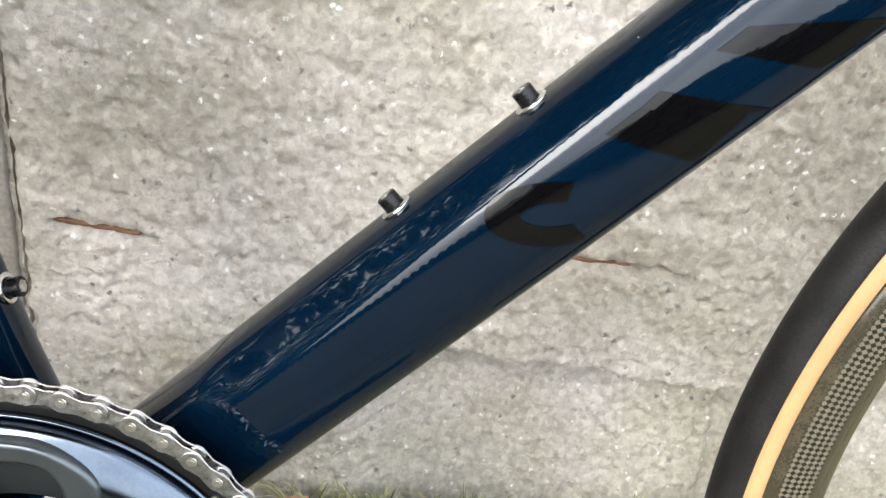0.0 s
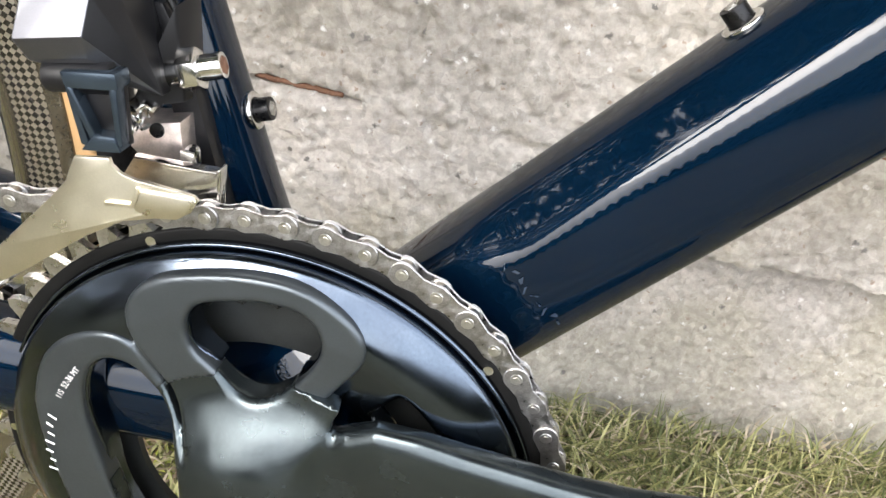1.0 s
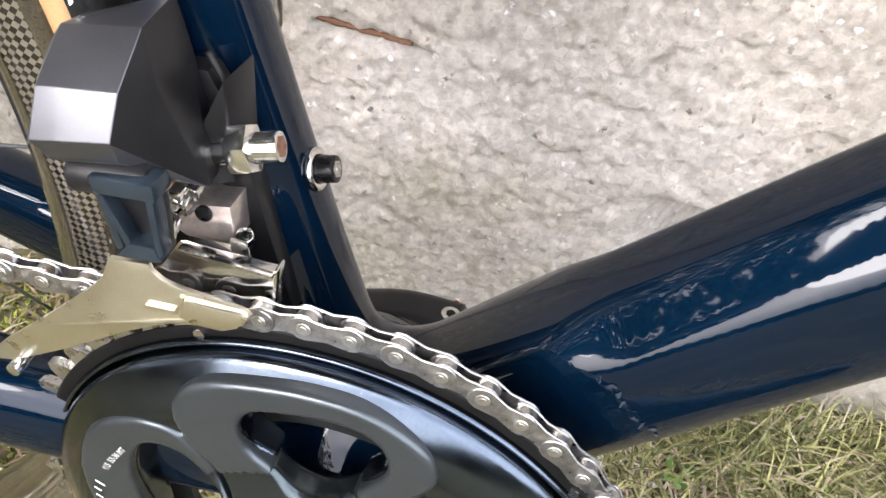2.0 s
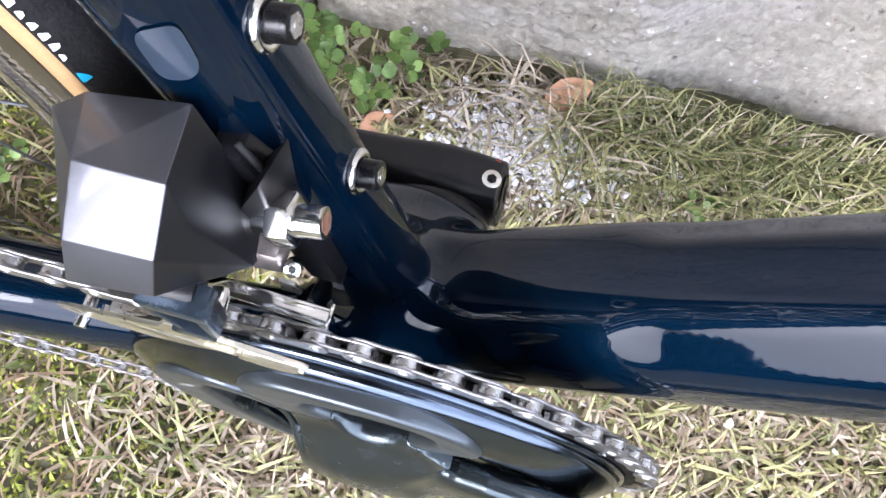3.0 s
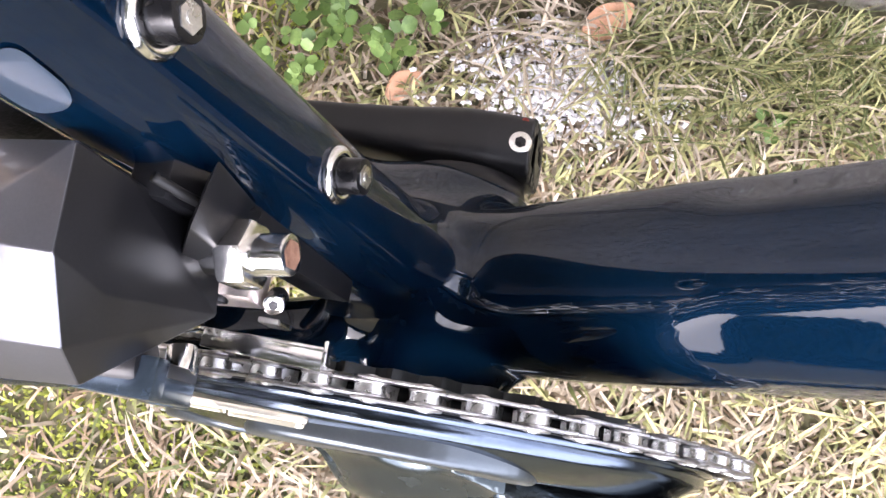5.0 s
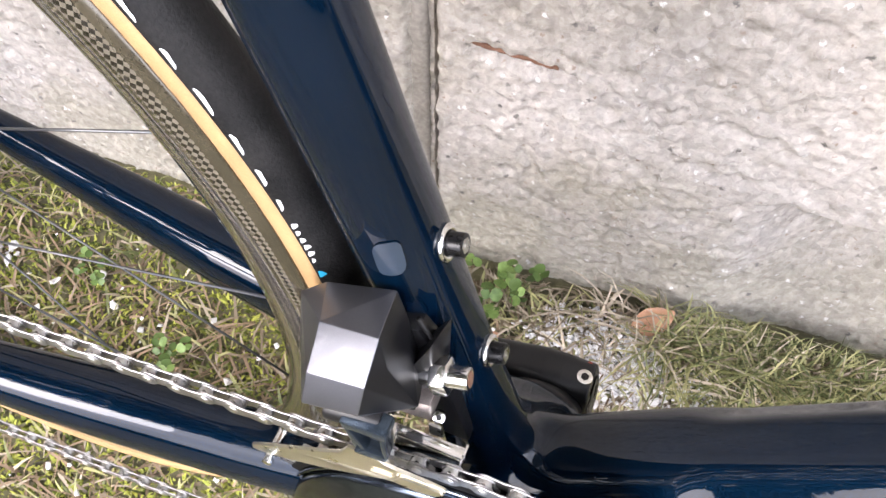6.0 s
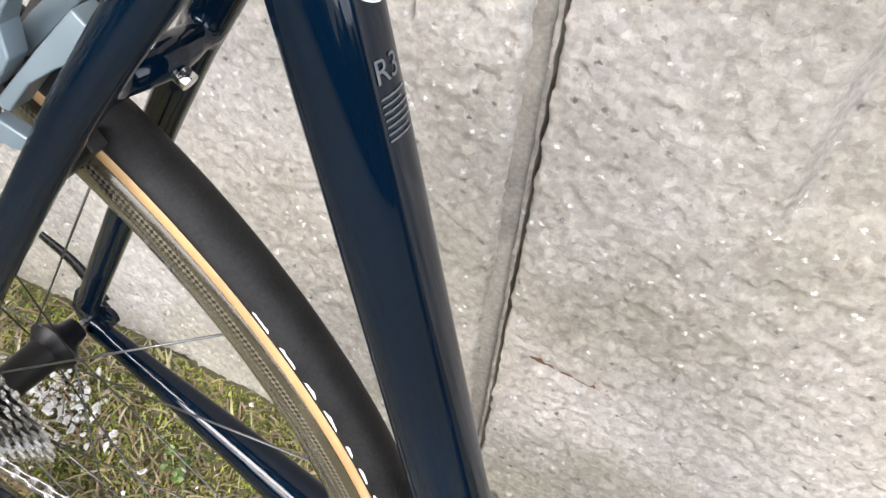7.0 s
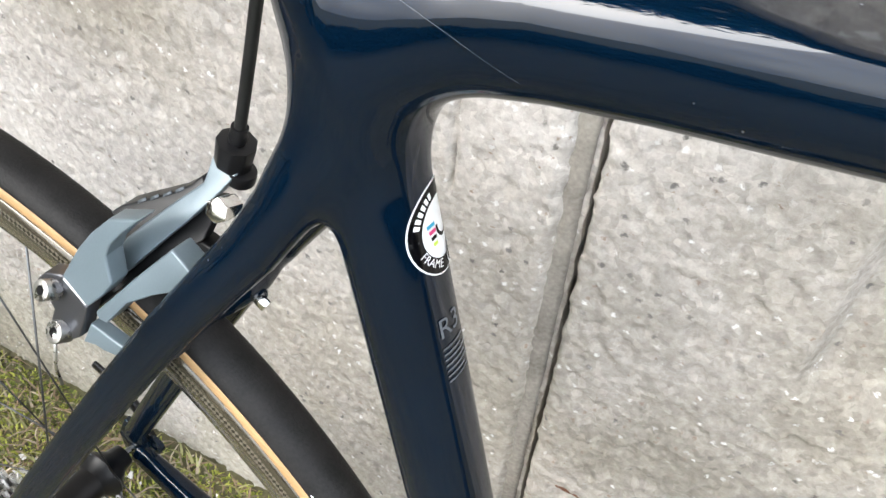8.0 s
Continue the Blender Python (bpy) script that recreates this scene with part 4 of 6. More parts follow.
def crankset():
    lo, hi = (-0.105, -0.075, 0.165), (0.105, -0.036, 0.375)
    n = 52 * 6
    bm = bmesh.new()
    outer, inner = [], []
    for i in range(n):
        k = i % 6
        ang = radians(80.6) + 2 * math.pi * (i - 0.5) / n + math.pi / 52
        rr = (0.1008, 0.1022, 0.1068, 0.1085, 0.1068, 0.1022)[k]
        outer.append(bm.verts.new((rr * math.cos(ang), -0.0450, BBZ + rr * math.sin(ang))))
        inner.append(bm.verts.new((0.1003 * math.cos(ang), -0.0450, BBZ + 0.1003 * math.sin(ang))))
    fs = [bm.faces.new((outer[i], outer[(i + 1) % n], inner[(i + 1) % n], inner[i])) for i in range(n)]
    ex = bmesh.ops.extrude_face_region(bm, geom=fs)
    bmesh.ops.translate(bm, verts=[q for q in ex["geom"] if isinstance(q, bmesh.types.BMVert)], vec=(0, 0.0030, 0))
    bmesh.ops.recalc_face_normals(bm, faces=bm.faces)
    ring = mesh_part("chainring", lathe([(0.0915, -0.0458), (0.1008, -0.0457), (0.1017, -0.0453), (0.1016, -0.0416), (0.0915, -0.0414)], (0, 0, BBZ), 200), RINGBLACK, bicycle, "matt black outer chainring")
    sharp(part("tooth_ring", bm, STEEL, ring, "bright worn steel teeth"))
    mesh_part("chamfer", lathe([(0.0978, -0.0455), (0.0972, -0.0478), (0.0966, -0.0480), (0.0958, -0.0474), (0.0950, -0.0462), (0.0950, -0.0452)], (0, 0, BBZ), 240), RINGGLOSS, ring, "polished bevel")
    P, F, N = surface(ring_body, lo, hi, 0.0015)
    mesh_part("ring_cover", net_mesh("ring_cover", P, F, N), RINGGLOSS, ring, "glossy dark grey hollow ring")
    P, F, N = surface(spider_body, lo, hi, 0.0014)
    mesh_part("spider", net_mesh("spider", P, F, N), SPIDER, ring, "satin grey four-armed spider")
    P, F, N = surface(arm_body, (-0.066, -0.085, 0.206), (0.200, -0.04, 0.350), 0.0014)
    mesh_part("crank_arm", net_mesh("crank_arm", P, F, N), ARM, bicycle, "glossy dark crank arm pointing ahead")
    # inner ring
    n = 36 * 6
    bm = bmesh.new()
    outer, inner = [], []
    for i in range(n):
        k = i % 6
        ang = 2 * math.pi * i / n
        rr = (0.0690, 0.0705, 0.0745, 0.0760, 0.0745, 0.0705)[k]
        outer.append(bm.verts.new((rr * math.cos(ang), -0.0385, BBZ + rr * math.sin(ang))))
        inner.append(bm.verts.new((0.0540 * math.cos(ang), -0.0385, BBZ + 0.0540 * math.sin(ang))))
    fs = [bm.faces.new((outer[i], outer[(i + 1) % n], inner[(i + 1) % n], inner[i])) for i in range(n)]
    ex = bmesh.ops.extrude_face_region(bm, geom=fs)
    bmesh.ops.translate(bm, verts=[q for q in ex["geom"] if isinstance(q, bmesh.types.BMVert)], vec=(0, 0.0030, 0))
    bmesh.ops.recalc_face_normals(bm, faces=bm.faces)
    sharp(part("inner_chainring", bm, INNERRING, bicycle, "dark inner chainring with worn teeth"))
    # rivets on the black ring
    for ang in (112.97, 43.0, 250.0, 318.0, 182.0):
        a = radians(ang)
        bm = bmesh.new()
        cylinder(bm, (0.0990 * math.cos(a), -0.0464, BBZ + 0.0990 * math.sin(a)), (0.0990 * math.cos(a), -0.0440, BBZ + 0.0990 * math.sin(a)), 0.0017, seg=20)
        sharp(part("rivet", bm, CHROME, ring, "bright shifting rivet"))
    return ring


ring = crankset()


def left_crank():
    t = radians(192.5)
    c, s = math.cos(t), math.sin(t)

    def body(P):
        st = [(d * c, y, BBZ + d * s, aa, bb) for d, y, aa, bb in ((-0.025, 0.0570, 0.0122, 0.0150), (0.0, 0.0575, 0.0128, 0.0200), (0.030, 0.0590, 0.0110, 0.0170), (0.090, 0.0640, 0.0070, 0.0140), (0.170, 0.0700, 0.0070, 0.0140), (0.180, 0.0700, 0.0060, 0.0110))]
        return Tube(st, 3.2, 16)(P)
    P, F, N = surface(body, (-0.20, 0.035, 0.21), (0.04, 0.09, 0.31), 0.0014)
    arm = mesh_part("left_crank_arm", net_mesh("left_crank_arm", P, F, N), BLACKARM, bicycle, "satin black left crank arm")
    bm = bmesh.new()
    cylinder(bm, (0.0176, 0.0560, 0.286), (0.0176, 0.0560, 0.2905), 0.0042, seg=24)
    bevelled(bm, 0.0005)
    pin = sharp(part("pinch_bolt", bm, CHROME, arm, "bright pinch bolt"))
    bm = cylinder(bmesh.new(), (0.0176, 0.0560, 0.2900), (0.0176, 0.0560, 0.2907), 0.0022, seg=6)
    part("hex_socket", bm, BOLT, arm, smooth=False)
    bm = cylinder(bmesh.new(), (0.0182, 0.0650, 0.2830), (0.0182, 0.0650, 0.2888), 0.0013, seg=14)
    part("red_mark", bm, REDDOT, arm, "small dull red mark")
    bm = bmesh.new()
    cylinder(bm, (0, -0.045, BBZ), (0, 0.062, BBZ), 0.012, seg=28)
    sharp(part("axle", bm, STEEL, arm))
    mesh_part("bearing_cup", lathe([(0.013, 0.036), (0.0225, 0.036), (0.0235, 0.038), (0.0225, 0.0445), (0.013, 0.0455)], (0, 0, BBZ), 60), PLASTIC, bicycle, "black bearing cup")
    mesh_part("bearing_cup", lathe([(0.013, -0.036), (0.0225, -0.036), (0.0235, -0.0375), (0.0225, -0.041), (0.013, -0.0415)], (0, 0, BBZ), 60), PLASTIC, bicycle, "black bearing cup")


left_crank()


# ---- chain ----
def chain_path():
    """Pin places, one pitch apart: round the chainring, back along the top to the sprocket, and the lower run."""
    R, p = 0.1051, 0.0127
    pins = []
    # from the top forward and down round the ring
    for k in range(-3, 26):
        t = radians(80.6 - k * 360 / 52)
        pins.append((R * math.cos(t), -0.0435, BBZ + R * math.sin(t)))
    # back along the upper run, which sags through the derailleur's cage
    run = [Vector(q) for q in spline([pins[1], pins[0], (-0.0353, -0.0436, 0.3708), (-0.0480, -0.0440, 0.3692), (-0.0610, -0.0446, 0.3680), (-0.0870, -0.0455, 0.3670), (-0.20, -0.0490, 0.3650), (-0.40, -0.0560, 0.3655)], 400)]
    run = [q for q in run if q.x < pins[0][0]]
    top, last = [], Vector(pins[0])
    for q in run:
        if (q - last).length >= p:
            last = last + (q - last).normalized() * p
            top.append(tuple(last))
    last = Vector(pins[-1])
    low_end = Vector((-0.405, -0.0600, 0.190))
    d2 = (low_end - last).normalized()
    low = [tuple(last + d2 * p * k) for k in range(1, int((low_end - last).length / p))]
    return top[::-1] + pins + low, len(top)


PINS, NTOP = chain_path()


def link_outline(L, r, waist, n=7):
    pts = []
    for i in range(n + 1):
        a = math.pi / 2 + math.pi * i / n
        pts.append((-L / 2 + r * math.cos(a), r * math.sin(a)))
    pts.append((0, -waist))
    for i in range(n + 1):
        a = -math.pi / 2 + math.pi * i / n
        pts.append((L / 2 + r * math.cos(a), r * math.sin(a)))
    pts.append((0, waist))
    return pts


def link_mesh(name, y_out, thick, r, waist):
    """A pair of link plates lying along x, symmetric about y = 0."""
    bm = bmesh.new()
    for s in (-1, 1):
        v = [bm.verts.new((x, s * y_out, z)) for x, z in link_outline(0.0127, r, waist)]
        f = bm.faces.new(v)
        ex = bmesh.ops.extrude_face_region(bm, geom=[f])
        bmesh.ops.translate(bm, verts=[q for q in ex["geom"] if isinstance(q, bmesh.types.BMVert)], vec=(0, -s * thick, 0))
    bmesh.ops.recalc_face_normals(bm, faces=bm.faces)
    bevelled(bm, 0.00025, 1, 50)
    me = bpy.data.meshes.new(name)
    bm.to_mesh(me)
    bm.free()
    me.materials.append(CHAIN)
    me.shade_smooth()
    me.set_sharp_from_angle(angle=radians(35))
    return me


def roller_mesh():
    bm = bmesh.new()
    cylinder(bm, (0, -0.0011, 0), (0, 0.0011, 0), 0.0038, seg=16)
    for s in (-1, 1):
        cylinder(bm, (0, s * 0.0024, 0), (0, s * 0.00300, 0), 0.0023, 0.0019, seg=16)
        cylinder(bm, (0, s * 0.0029, 0), (0, s * 0.0032, 0), 0.0011, seg=12)
    me = bpy.data.meshes.new("roller")
    bm.to_mesh(me)
    bm.free()
    me.materials.append(STEEL)
    me.shade_smooth()
    me.set_sharp_from_angle(angle=radians(35))
    return me


def chain():
    outer, inner, roll = link_mesh("outer_link", 0.0027, 0.0008, 0.0043, 0.0031), link_mesh("inner_link", 0.0019, 0.0008, 0.0042, 0.0032), roller_mesh()
    bm = bmesh.new()
    cylinder(bm, (PINS[0][0], PINS[0][1] - 0.0028, PINS[0][2]), (PINS[0][0], PINS[0][1] + 0.0028, PINS[0][2]), 0.0016, seg=12)
    root = sharp(part("chain", bm, STEEL, bicycle, "oily silver eleven-speed chain"))
    for i, (p, q) in enumerate(zip(PINS, PINS[1:])):
        p, q = Vector(p), Vector(q)
        d = (q - p)
        x = d.normalized()
        y = (Vector((0, 1, 0)) - x * x.y).normalized()
        z = x.cross(y)
        m = Matrix.Translation((p + q) / 2) @ Matrix((x, y, z)).transposed().to_4x4()
        is_outer = (i - NTOP + 3) % 2 == 0
        ob = new("outer_link" if is_outer else "inner_link", outer if is_outer else inner)
        ob.parent, ob.matrix_basis = root, m
        r = new("roller", roll)
        r.parent = root
        r.matrix_basis = Matrix.Translation(p) @ Matrix((x, y, z)).transposed().to_4x4()


chain()


# ---- front derailleur ----
def rod(name, a, b, r, mat, parent, label="", seg=20, bev=0.0004, r2=None):
    bm = cylinder(bmesh.new(), a, b, r, r2, seg)
    if bev:
        bevelled(bm, bev)
    return sharp(part(name, bm, mat, parent, label))


def slab_part(name, outline, y, thick, mat, parent, label="", bev=0.0004, bow=None):
    return sharp(part(name, bevelled(plate(outline, y, thick, bow), bev, 2, 40), mat, parent, label))


def ring_screw(name, p, way, r, L, mat, parent, label=""):
    """A screw head with a dark socket."""
    p, way = Vector(p), Vector(way).normalized()
    head = rod(name, p - way * L, p, r, mat, parent, label)
    bm = cylinder(bmesh.new(), p - way * 0.0006, p + way * 0.00012, r * 0.5, seg=6)
    part("socket", bm, BOLT, parent if parent is not bicycle and parent.parent is not bicycle else head, smooth=False)
    return head


def front_derailleur():
    body = hull([(-0.0768, -0.0185, 0.4350), (-0.0510, -0.0190, 0.4462), (-0.0497, -0.0365, 0.4458), (-0.0703, -0.0360, 0.4416), (-0.0689, -0.0500, 0.4335), (-0.0493, -0.0495, 0.4362), (-0.0866, -0.0205, 0.4262),
                 (-0.0473, -0.0201, 0.4344), (-0.0458, -0.0400, 0.4341), (-0.0497, -0.0545, 0.4262), (-0.0690, -0.0560, 0.4228), (-0.0500, -0.0520, 0.4195), (-0.0668, -0.0530, 0.4165), (-0.0850, -0.0210, 0.4130), (-0.0365, -0.0370, 0.4062), (-0.0400, -0.0215, 0.4030)])
    bmesh.ops.dissolve_limit(body, angle_limit=radians(5), verts=body.verts, edges=body.edges)
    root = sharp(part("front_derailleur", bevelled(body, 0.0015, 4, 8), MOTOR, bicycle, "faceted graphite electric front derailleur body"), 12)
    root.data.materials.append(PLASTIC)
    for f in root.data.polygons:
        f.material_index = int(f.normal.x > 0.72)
    rod("pivot_barrel", (-0.0640, -0.0495, 0.4118), (-0.0440, -0.0485, 0.4140), 0.0047, PLASTIC, root, "black pivot barrel", 28, 0.0012)
    y = -0.0550

    def link(name, pts, yy, thick, mat, label="", bev=0.0008):
        slab_part(name, [(x + 0.0052, z + 0.0012) for x, z in pts], yy, thick, mat, root, label, bev)
    link("link_arm", [(-0.0625, 0.4145), (-0.0460, 0.4165), (-0.0455, 0.4115), (-0.0612, 0.4098)], y, 0.008, LINKBLUE, "dark painted link arm", 0.0010)
    link("link_rail", [(-0.0612, 0.4105), (-0.0592, 0.4105), (-0.0528, 0.3958), (-0.0548, 0.3945)], y, 0.005, LINKBLUE)
    link("link_rail", [(-0.0484, 0.4120), (-0.0462, 0.4122), (-0.0456, 0.3950), (-0.0474, 0.3945)], y, 0.005, LINKBLUE)
    link("link_rail", [(-0.0620, 0.4105), (-0.0604, 0.4105), (-0.0560, 0.3930), (-0.0588, 0.3930)], y + 0.001, 0.009, LINKBLUE)
    link("link_foot", [(-0.0540, 0.3975), (-0.0476, 0.3980), (-0.0460, 0.3932), (-0.0585, 0.3918)], y - 0.0005, 0.009, LINKBLUE, "dark link foot with bright edge", 0.0010)
    link("link_web", [(-0.0610, 0.4110), (-0.0465, 0.4120), (-0.0458, 0.3940), (-0.0580, 0.3930)], y + 0.0045, 0.003, PLASTIC)
    # cage
    outer = [(-0.0565, 0.3900), (-0.0455, 0.3915), (-0.0450, 0.3895), (-0.0425, 0.3872), (-0.0380, 0.3860), (-0.0260, 0.3850), (-0.0205, 0.3842), (-0.0190, 0.3828), (-0.0215, 0.3785), (-0.0260, 0.3752), (-0.0330, 0.3742), (-0.0430, 0.3712), (-0.0560, 0.3632), (-0.0680, 0.3537), (-0.0800, 0.3442), (-0.0900, 0.3368), (-0.1010, 0.3290), (-0.1080, 0.3262), (-0.1075, 0.3310), (-0.1000, 0.3395), (-0.0880, 0.3515), (-0.0760, 0.3640), (-0.0660, 0.3745), (-0.0600, 0.3815), (-0.0582, 0.3860)]
    cage = slab_part("cage_outer", outer, -0.0530, 0.0016, CAGE, root, "champagne polished outer cage plate", 0.0005, lambda x, z: -0.0008 + 0.10 * max(0, -0.06 - x))
    tip = [(-0.0365, 0.3832), (-0.0210, 0.3838), (-0.0195, 0.3825), (-0.0225, 0.3782), (-0.0265, 0.3758), (-0.0345, 0.3752), (-0.0385, 0.3766), (-0.0372, 0.3800)]
    slab_part("cage_tip", tip, -0.0550, 0.0016, CAGE, root, "raised bright cage tip", 0.0006)
    slab_part("cage_step", [(-0.0480, 0.3760), (-0.0388, 0.3770), (-0.0372, 0.3805), (-0.0368, 0.3836), (-0.0378, 0.3838), (-0.0386, 0.3806), (-0.0398, 0.3780), (-0.0480, 0.3772)], -0.0546, 0.0012, CAGE, root, bev=0.0003)
    inner = [(-0.0460, 0.3862), (-0.0180, 0.3868), (-0.0172, 0.3750), (-0.0205, 0.3690), (-0.0330, 0.3655), (-0.0560, 0.3545), (-0.0760, 0.3400), (-0.0950, 0.3250), (-0.1010, 0.3290), (-0.0830, 0.3470), (-0.0640, 0.3640), (-0.0520, 0.3760)]
    slab_part("cage_inner", inner, -0.0385, 0.0012, CHROME, root, "polished inner cage plate", 0.0003)
    sharp(part("cage_lip", bevelled(box(bmesh.new(), (-0.0315, -0.0400, 0.3864), (0.0270, 0.0042, 0.0010), pose(0, 0, 0, 0, -1, -2)), 0.0003), CHROME, root, "bright folded lip"))
    sharp(part("cage_hook", bevelled(box(bmesh.new(), (-0.0182, -0.0385, 0.3815), (0.0010, 0.0052, 0.0120), pose(0, 0, 0, 0, 4, 0)), 0.0003), CHROME, root, "bright upturned hook"))
    rod("cage_pin", (-0.0985, -0.0535, 0.3290), (-0.0985, -0.0370, 0.3285), 0.0022, CHROME, root, "bright cage screw")
    # alloy block, screws, spring
    blk = hull([(x, yy, z) for x, z in ((-0.0570, 0.3912), (-0.0345, 0.3960), (-0.0338, 0.3830), (-0.0480, 0.3818)) for yy in (-0.0310, -0.0160)] + [(-0.0500, -0.0330, 0.3860)])
    sharp(part("alloy_block", bevelled(blk, 0.0006), PINKSTEEL, root, "bare alloy mounting block"))
    rod("adjuster_screw", (-0.0418, -0.0310, 0.3923), (-0.0418, -0.0325, 0.3923), 0.0024, BOLT, root, "small black socket screw")
    ring_screw("link_screw", (-0.0432, -0.0490, 0.3985), (0.25, -1, 0.15), 0.0030, 0.006, CHROME, root, "bright link screw")
    ring_screw("cage_screw", (-0.0311, -0.0304, 0.3872), (0.1, -0.5, 0.85), 0.0024, 0.006, CHROME, root, "bright cage screw")
    sharp(part("screw_strap", bevelled(plate([(-0.0335, 0.3880), (-0.0290, 0.3880), (-0.0275, 0.3800), (-0.0330, 0.3795)], -0.0345, 0.0012), 0.0003), STEEL, root))
    for k, (x0, z0) in enumerate(((-0.0475, 0.3992), (-0.0445, 0.3985))):
        rod("limit_screw", (x0, -0.0370 + k * 0.004, z0), (x0, -0.0250, z0 + 0.001), 0.0024, CHROME, root, "bright limit screw")
    sharp(part("screw_clip", curve_tube(spline([(-0.0495, -0.0370, 0.4050), (-0.0492, -0.0385, 0.3985), (-0.0468, -0.0385, 0.3955), (-0.0440, -0.0375, 0.3975)], 14), 0.0009), CHROME, root, "bent wire clip"))
    coil = [(-0.0610 + 0.0165 * i / 120, -0.0335 + 0.0030 * math.cos(i * 0.36), 0.3960 + 0.0030 * math.sin(i * 0.36)) for i in range(121)]
    part("spring", curve_tube(coil, 0.00062, 6), STEEL, root, "small coil spring")
    rib = hull([(x, yy, z) for x, yy, z in ((-0.0500, -0.0330, 0.3985), (-0.0350, -0.0260, 0.4005), (-0.0335, -0.0140, 0.4010), (-0.0340, -0.0140, 0.4330), (-0.0370, -0.0260, 0.4300), (-0.0500, -0.0160, 0.3985))])
    sharp(part("mount_bracket", bevelled(rib, 0.0008), PLASTIC, root, "black seat tube bracket"))
    plate_pts = [(x, yy, z) for x, z in ((-0.0310, 0.3520), (-0.0205, 0.3520), (-0.0375, 0.4180), (-0.0430, 0.4290), (-0.0500, 0.4290)) for yy in (-0.0215, -0.0120)]
    sharp(part("mount_plate", bevelled(hull(plate_pts), 0.0010), PLASTIC, root, "black mounting plate on the seat tube"))
    # clamp bolt facing ahead
    w = Vector((0.955, 0.10, 0.28)).normalized()
    p = Vector((-0.0300, -0.0250, 0.4122))
    rod("clamp_nut", p - w * 0.0058, p + w * 0.0004, 0.0072, CHROME, root, "bright hexagonal clamp nut", 6, 0.0011)
    rod("clamp_bolt", p - w * 0.012, p + w * 0.0075, 0.0041, CHROME, root, "bright clamp bolt", 24, 0.0006)
    bm = cylinder(bmesh.new(), p + w * 0.0068, p + w * 0.0077, 0.0030, seg=6)
    part("bolt_socket", bm, RUST, root, "dull hex socket", smooth=False)
    part("wire", curve_tube(spline([(-0.0440, -0.0190, 0.4330), (-0.0395, -0.0200, 0.4265), (-0.0365, -0.0190, 0.4180), (-0.0345, -0.0150, 0.4080)], 16), 0.0010), RUBBER, root, "thin black wire")


front_derailleur()


